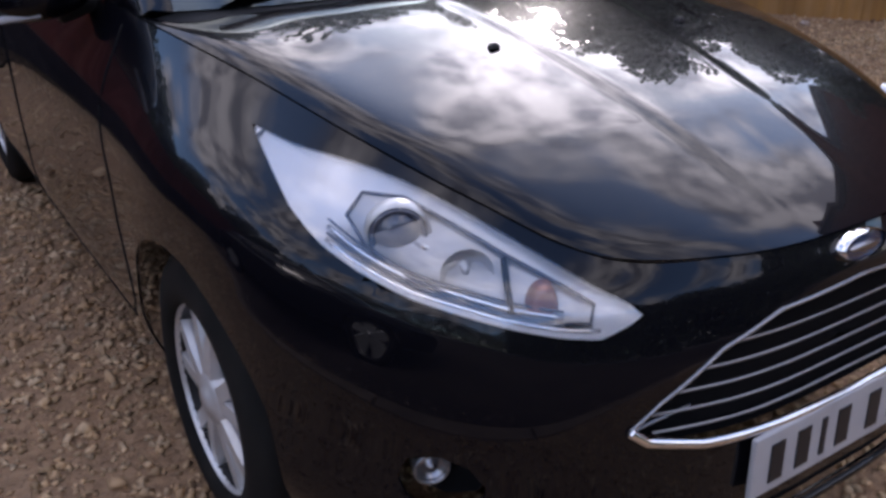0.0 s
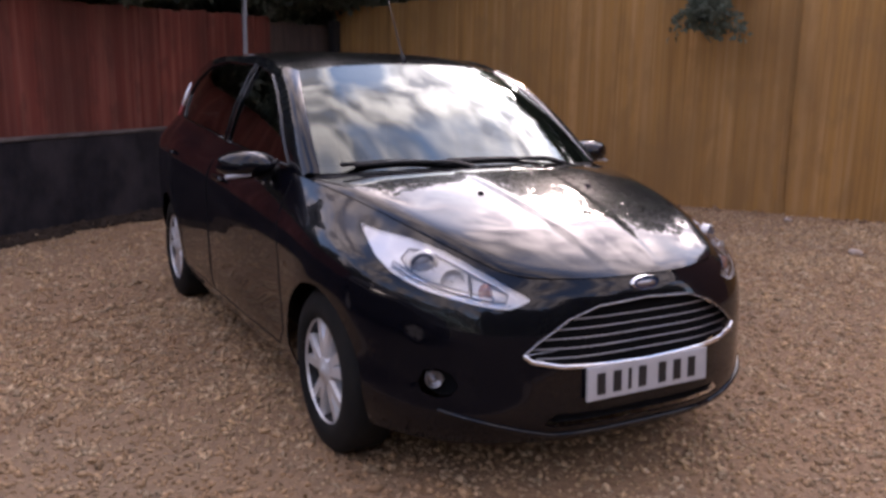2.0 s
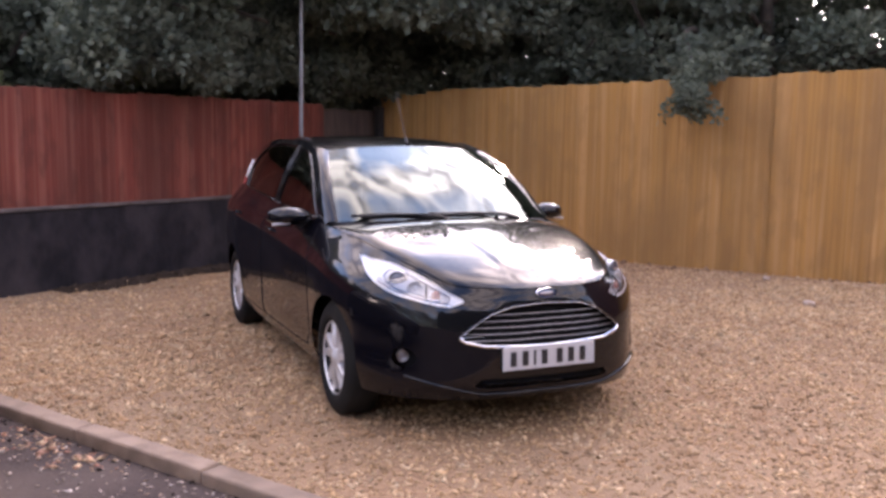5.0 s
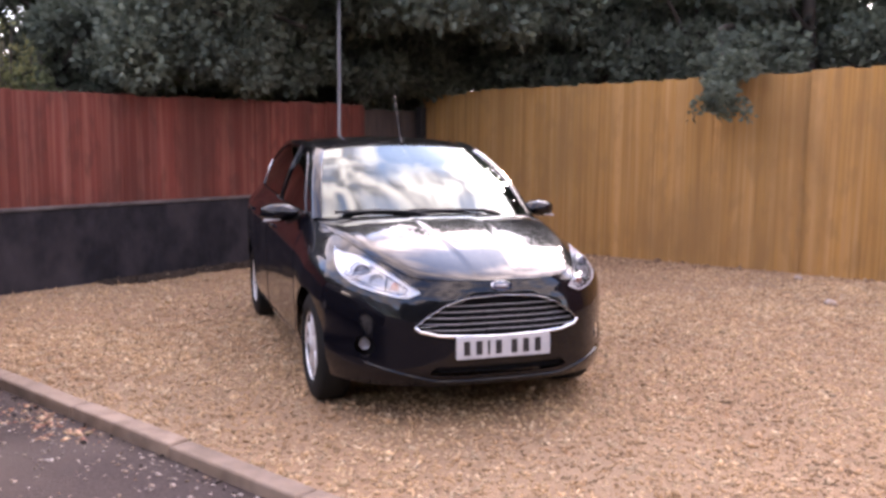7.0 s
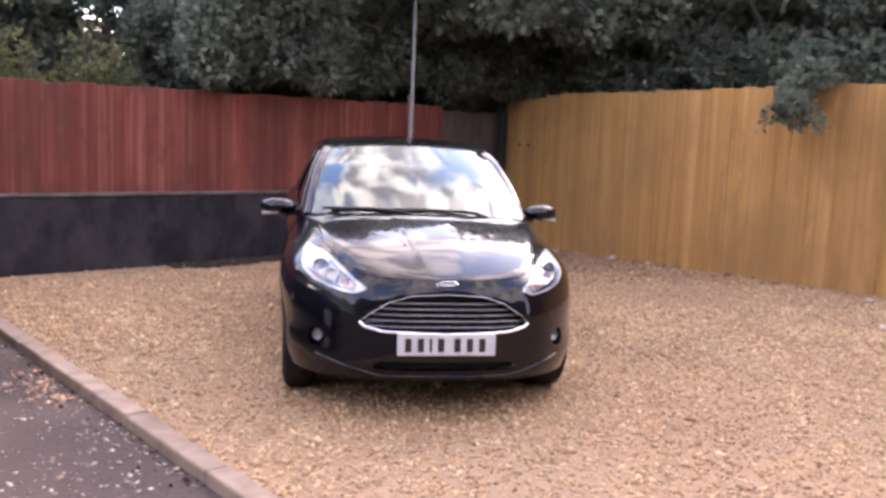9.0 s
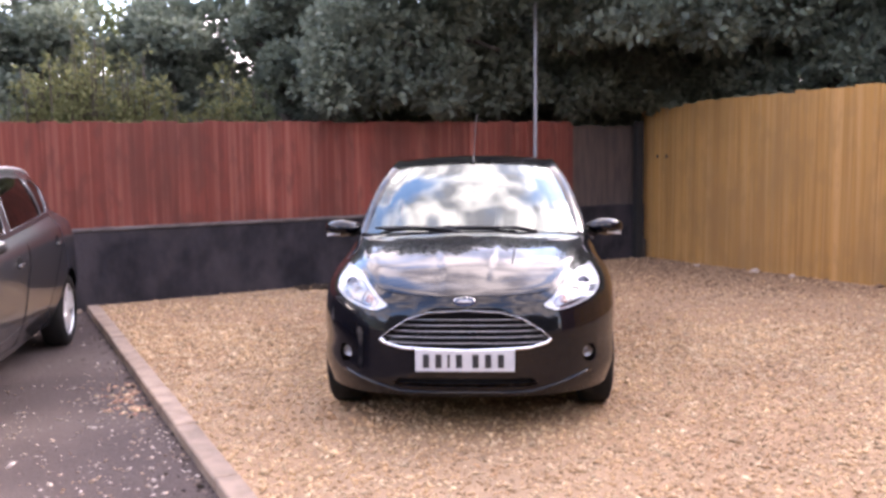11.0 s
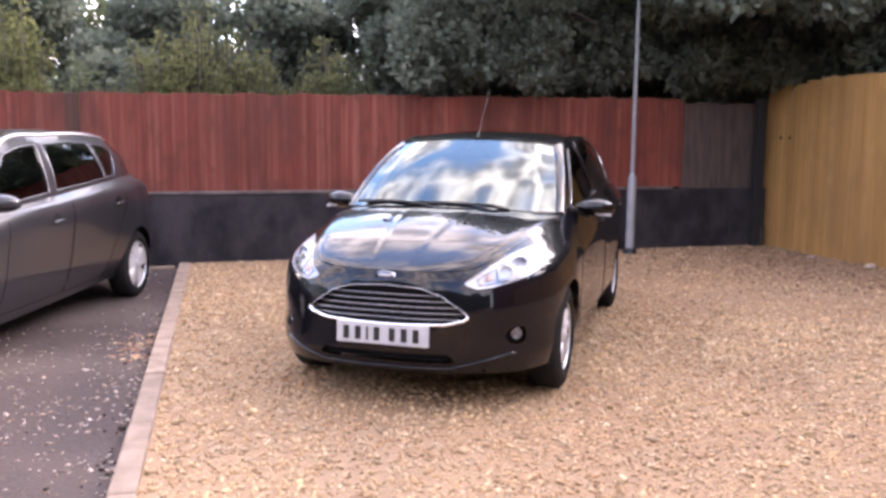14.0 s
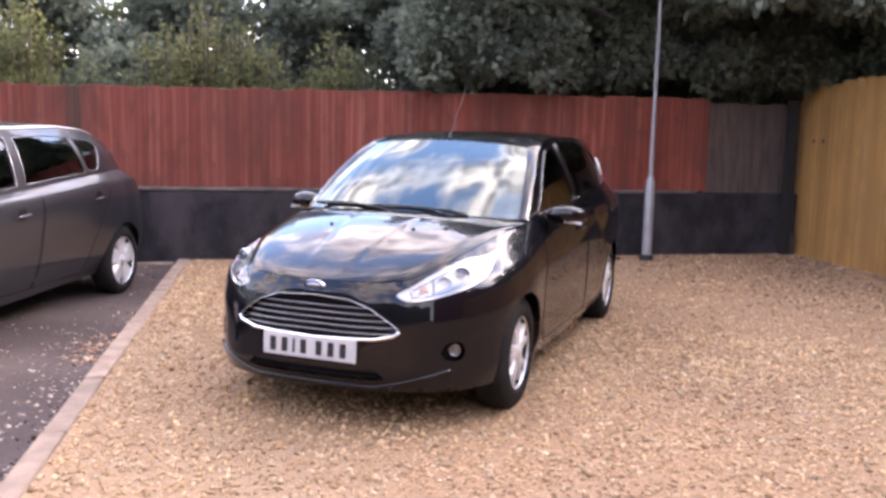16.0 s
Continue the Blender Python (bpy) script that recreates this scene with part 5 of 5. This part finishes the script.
# unseen thickets, added to darken what the cars reflect and cut the front light
hedge(np.array((-15.0, 1.0)), np.array((0.0, -1.0)), np.array((-1.0, 0.0)), 0.0, 18.0, 0.0, lambda s: 4.6 + 0.5 * math.sin(s * 0.9), M["leaf_mid"], 30000, 65, "unseen green thicket added to darken low reflections", 0.16)
hedge(np.array((-14.0, -14.0)), np.array((1.0, 0.0)), np.array((0.0, -1.0)), 0.0, 36.0, 0.0, lambda s: 7.6 + 0.8 * math.sin(s * 0.8), M["leaf_dark"], 90000, 66, "unseen dark thicket added to darken reflections in the car's front", 0.30)

# boughs that lean out over the red fence in the corner
for s0, seed in ((3.4, 71), (4.6, 72), (5.8, 73), (6.9, 74), (7.7, 75)):
    rng = random.Random(seed)
    bough = tagged(new("bough"), "dark leafy bough leaning out over the red fence", "bough", group="boughs over the red fence")
    a, c = on(WALL_P, WALL_U, WALL_N, s0, 1.0, 2.6), on(WALL_P, WALL_U, WALL_N, s0 + 0.2, -0.35, 2.75)
    part("limb", tube("limb", spline([list(a), list((a + c) / 2 + Vector((0, 0, 0.25))), list(c)], 10), [.05 - .004 * i for i in range(10)], M["bark"], 7), bough)
    clumps = []
    for i in range(46):
        q = on(WALL_P, WALL_U, WALL_N, s0 + rng.uniform(-.8, .8), rng.uniform(-.38 if s0 < 4.0 else -.30, .8), rng.uniform(2.15, 3.2))
        if abs(WALL_U[0] * (q.x - WALL_P[0]) + WALL_U[1] * (q.y - WALL_P[1]) - 5.2) < 0.75:      # kept back from the lamp post
            q += Vector((WALL_N[0], WALL_N[1], 0)) * 0.45
        clumps.append((q.x, q.y, q.z, rng.uniform(.16, .34)))
    part("foliage", leaves("foliage", clumps, 7000 if s0 < 4.5 else 10000, 0.085, M["leaf_dark"], seed), bough)

# high boughs added over the end of the red fence, mostly unseen, to shade it
rng = random.Random(77)
crown = tagged(new("bough"), "broad dark leafy bough added overhead to shade the corner of the yard", "bough")
a, c = on(WALL_P, WALL_U, WALL_N, 7.2, 1.1, 3.2), on(WALL_P, WALL_U, WALL_N, 7.2, -1.5, 3.9)
part("limb", tube("limb", spline([list(a), list((a + c) / 2 + Vector((0, 0, 0.3))), list(c)], 10), [.06 - .005 * i for i in range(10)], M["bark"], 7), crown)
clumps = []
for i in range(210):
    q = on(WALL_P, WALL_U, WALL_N, rng.uniform(5.6, 9.2), rng.uniform(-2.0, 0.7), rng.uniform(2.95, 4.3))
    clumps.append((q.x, q.y, q.z, rng.uniform(.22, .42)))
part("foliage", leaves("foliage", clumps, 26000, 0.11, M["leaf_dark"], 78), crown)

# a second bough, out of view, added to keep sky light off the boards
rng = random.Random(79)
crown = tagged(new("bough"), "high unseen leafy bough added to shade the red fence", "bough")
a, c = on(WALL_P, WALL_U, WALL_N, 4.3, 1.3, 3.0), on(WALL_P, WALL_U, WALL_N, 4.4, -0.8, 3.7)
part("limb", tube("limb", spline([list(a), list((a + c) / 2 + Vector((0, 0, 0.25))), list(c)], 10), [.055 - .005 * i for i in range(10)], M["bark"], 7), crown)
clumps = []
for i in range(80):
    q = on(WALL_P, WALL_U, WALL_N, rng.uniform(3.0, 5.9), rng.uniform(-1.15, 0.6), rng.uniform(3.4, 4.1))
    clumps.append((q.x, q.y, q.z, rng.uniform(.2, .36)))
part("foliage", leaves("foliage", clumps, 10000, 0.11, M["leaf_dark"], 80), crown)

# a branch that hangs over the tall fence
br = tagged(new("branch"), "dark leafy branch hanging over the tall timber fence", "branch")
bx, by = behind_wood(4.2, 0.9)
part("bough", tube("bough", spline([(bx, by, 2.9), (4.75, 4.85, 2.75), (4.45, 4.35, 2.35), (4.25, 4.10, 1.85)], 12), [.05 - .0035 * i for i in range(12)], M["bark"], 8), br)
rng = random.Random(43)
sprays = [(4.25, 4.15, 1.90, .10), (4.12, 4.28, 1.86, .09), (4.42, 3.95, 1.86, .09), (4.45, 3.88, 1.74, .06), (4.08, 4.38, 1.74, .04), (4.30, 4.05, 1.76, .07)]
for i in range(44):
    f = rng.random()
    sprays.append((4.28 + 0.45 * f + rng.gauss(0, .11), 4.12 + 0.45 * f + rng.gauss(0, .13), 1.92 + 0.62 * f + rng.gauss(0, .09), rng.uniform(.05, .13)))
part("foliage", leaves("foliage", sprays, 4200, 0.06, M["leaf_dark"], 41), br)


# ---- loose gravel and litter ----
def pebbles(name, count, box_, size, mat, seed, keep, z=0.0, flat=0.65):
    """Loose stones: jittered eight-sided pebbles strewn over the bed, in one mesh."""
    rng = np.random.default_rng(seed)
    p = np.stack([rng.uniform(box_[0], box_[1], count), rng.uniform(box_[2], box_[3], count)], 1)
    p = p[keep(p)]
    n = len(p)
    base = np.array([(1, 0, 0), (-1, 0, 0), (0, 1, 0), (0, -1, 0), (0, 0, 1), (0, 0, -1)], float)
    tri = np.array([(0, 2, 4), (2, 1, 4), (1, 3, 4), (3, 0, 4), (2, 0, 5), (1, 2, 5), (3, 1, 5), (0, 3, 5)])
    a = rng.uniform(0, 2 * math.pi, n)
    s = size * rng.lognormal(0, 0.32, n)
    v = base[None] * rng.uniform(0.55, 1.25, (n, 6, 1)) + rng.normal(scale=0.15, size=(n, 6, 3))
    v *= s[:, None, None] * (1, 0.8, flat)
    tilt = rng.uniform(-0.5, 0.5, n)
    v[..., 2] += v[..., 0] * tilt[:, None]
    x = v[..., 0] * np.cos(a)[:, None] - v[..., 1] * np.sin(a)[:, None]
    y = v[..., 0] * np.sin(a)[:, None] + v[..., 1] * np.cos(a)[:, None]
    vs = np.stack([x + p[:, :1], y + p[:, 1:], v[..., 2] + z + (s * 0.25)[:, None]], -1).reshape(-1, 3)
    fs = (np.arange(n)[:, None, None] * 6 + tri[None]).reshape(-1, 3)
    me = bpy.data.meshes.new(name)
    me.vertices.add(len(vs))
    me.vertices.foreach_set("co", vs.ravel().astype(np.float32))
    me.loops.add(fs.size)
    me.loops.foreach_set("vertex_index", fs.ravel().astype(np.int32))
    me.polygons.add(len(fs))
    me.polygons.foreach_set("loop_start", np.arange(len(fs), dtype=np.int32) * 3)
    me.polygons.foreach_set("loop_total", np.full(len(fs), 3, np.int32))
    me.materials.append(mat)
    me.update(calc_edges=True)
    return part(name, me)


def on_gravel(p):
    wood = ((p - WOOD_P) @ WOOD_N) < -0.03
    back = ((p - WALL_P) @ WALL_N) < -0.03
    return (((p - KERB_P) @ KERB_N) > KW + 0.01) & wood & back


def sparse_back(p):
    near_corner = np.exp(-((np.linalg.norm(p - (3.0, 6.6), axis=1) / 2.6) ** 2))
    return on_gravel(p) & (np.random.default_rng(5).random(len(p)) > 0.93 * near_corner)


tagged(pebbles("loose_gravel", 105000, (-3.6, 6.4, -4.2, 3.2), 0.0115, M["pebble"], 51, on_gravel), "loose tan, brown and cream gravel stones", "gravel", kind="stuff")
tagged(pebbles("loose_gravel", 42000, (-3.9, 6.4, 1.5, 8.4), 0.0135, M["pebble"], 52, sparse_back), "loose tan, brown and cream gravel stones", "gravel", kind="stuff")


def far_gravel(p):
    return on_gravel(p) & (p[:, 1] < -4.2)


tagged(pebbles("loose_gravel", 34000, (-1.5, 8.5, -9.5, -4.1), 0.013, M["pebble"], 58, far_gravel), "loose tan, brown and cream gravel stones", "gravel", kind="stuff")


def by_fence(p):
    d = -((p - WOOD_P) @ WOOD_N)
    return on_gravel(p) & (d < 0.5) & (np.random.default_rng(9).random(len(p)) < np.exp(-d * 5))


tagged(pebbles("soil_clods", 2600, (2.0, 7.5, 1.0, 8.3), 0.030, M["clod"], 55, by_fence), "brown soil clods and rubble along the foot of the fence", "soil", kind="stuff")


def by_corner(p):
    near = np.exp(-((np.linalg.norm(p - (3.0, 6.9), axis=1) / 2.0) ** 2))
    return on_gravel(p) & (np.random.default_rng(10).random(len(p)) < near)


tagged(pebbles("soil_clods", 15000, (0.5, 6.0, 4.5, 8.3), 0.014, M["clod"], 56, by_corner), "bare brown soil and grit in the corner of the yard", "soil", kind="stuff")
rock = lathe("rubble", [(-.05, .0), (-.045, .04), (-.01, .062), (.025, .045), (.035, .0)], M["petal"], 7, "z")
for x, y, k in ((3.30, 6.45, 1.0), (3.62, 6.05, 0.7), (4.22, 2.29, 0.8), (5.0, 3.6, 0.7), (2.75, 7.1, 0.6)):
    tagged(part("rubble", rock, at=pose(x, y, 0.03 * k, 12, 8, 70 * x) @ Matrix.Diagonal((k * 1.3, k, k * .7, 1))), "pale lump of rubble lying on the gravel", "rubble", group="rubble by the tall fence")
stub = tagged(part("timber_stub", from_bm("timber_stub", box(0.07, 0.07, 0.27, 0.006), M["bark"]), at=Matrix.Translation(on(WOOD_P, WOOD_U, WOOD_N, 0.02, -0.05, -0.01)) @ Matrix.Rotation(WOOD_A, 4, "Z")),
              "short timber stub at the foot of the fence", "stub")


def by_wall(p):
    d, q = -((p - WALL_P) @ WALL_N), (p - WALL_P) @ WALL_U
    wide = 0.34 + 0.05 * np.sin(q * 5.1) + 0.03 * np.sin(q * 13.0)
    return (d > 0.0) & (d < wide) & (q > 2.2) & (q < 5.0)


# added strip of dark bits that brings the wall's foot line lower
tagged(pebbles("leaf_mould", 34000, (-2.4, 0.8, 4.6, 7.4), 0.020, M["mould"], 59, by_wall, 0.008, 0.4), "added strip of dark flat bits along the foot of the black wall", "leaf mould", kind="stuff")


def off_kerb(p):
    d = -((p - KERB_P) @ KERB_N)
    drift = 0.55 + 0.45 * np.sin(p[:, 0] * 5.3 + 1.7 * np.sin(p[:, 1] * 3.1)) * np.sin(p[:, 1] * 4.7 + p[:, 0])        # blown together in drifts
    swept = np.clip((2.2 - p[:, 1]) / 1.6, 0.12, 1)
    return (d > 0.02) & (np.random.default_rng(7).random(len(p)) < drift * swept * np.exp(-d * 1.15))


tagged(pebbles("pale_litter", 23000, (-4.2, 1.0, -3.6, 3.8), 0.0125, M["petal"], 53, off_kerb, TARMAC_Z, 0.3), "pale petals and stray gravel on the tarmac", "litter", kind="stuff")


def at_kerb(p):
    d = -((p - KERB_P) @ KERB_N)
    return (d > 0.004) & (np.random.default_rng(6).random(len(p)) < np.exp(-d * 22))


# dark bits, thickest against the kerb's outer face
tagged(pebbles("kerb_dirt", 60000, (-4.2, 4.0, -8.6, 3.8), 0.011, M["dirt"], 57, at_kerb, TARMAC_Z, 0.5), "dark grit strewn along the outer foot of the kerb", "dirt", kind="stuff")


def red_patch(p):
    return (np.linalg.norm((p - (-2.12, 0.98)) @ np.array([[0.86, -0.52], [0.52, 0.86]]) / (0.26, 0.55), axis=1) < np.random.default_rng(8).random(len(p)) ** 0.5 * 1.15) & (((p - KERB_P) @ KERB_N) < -0.02)


tagged(pebbles("red_litter", 1700, (-3.0, -1.6, 0.2, 1.8), 0.014, M["redleaf"], 54, red_patch, TARMAC_Z, 0.25), "fallen orange-red leaves on the tarmac by the kerb", "litter", kind="stuff")
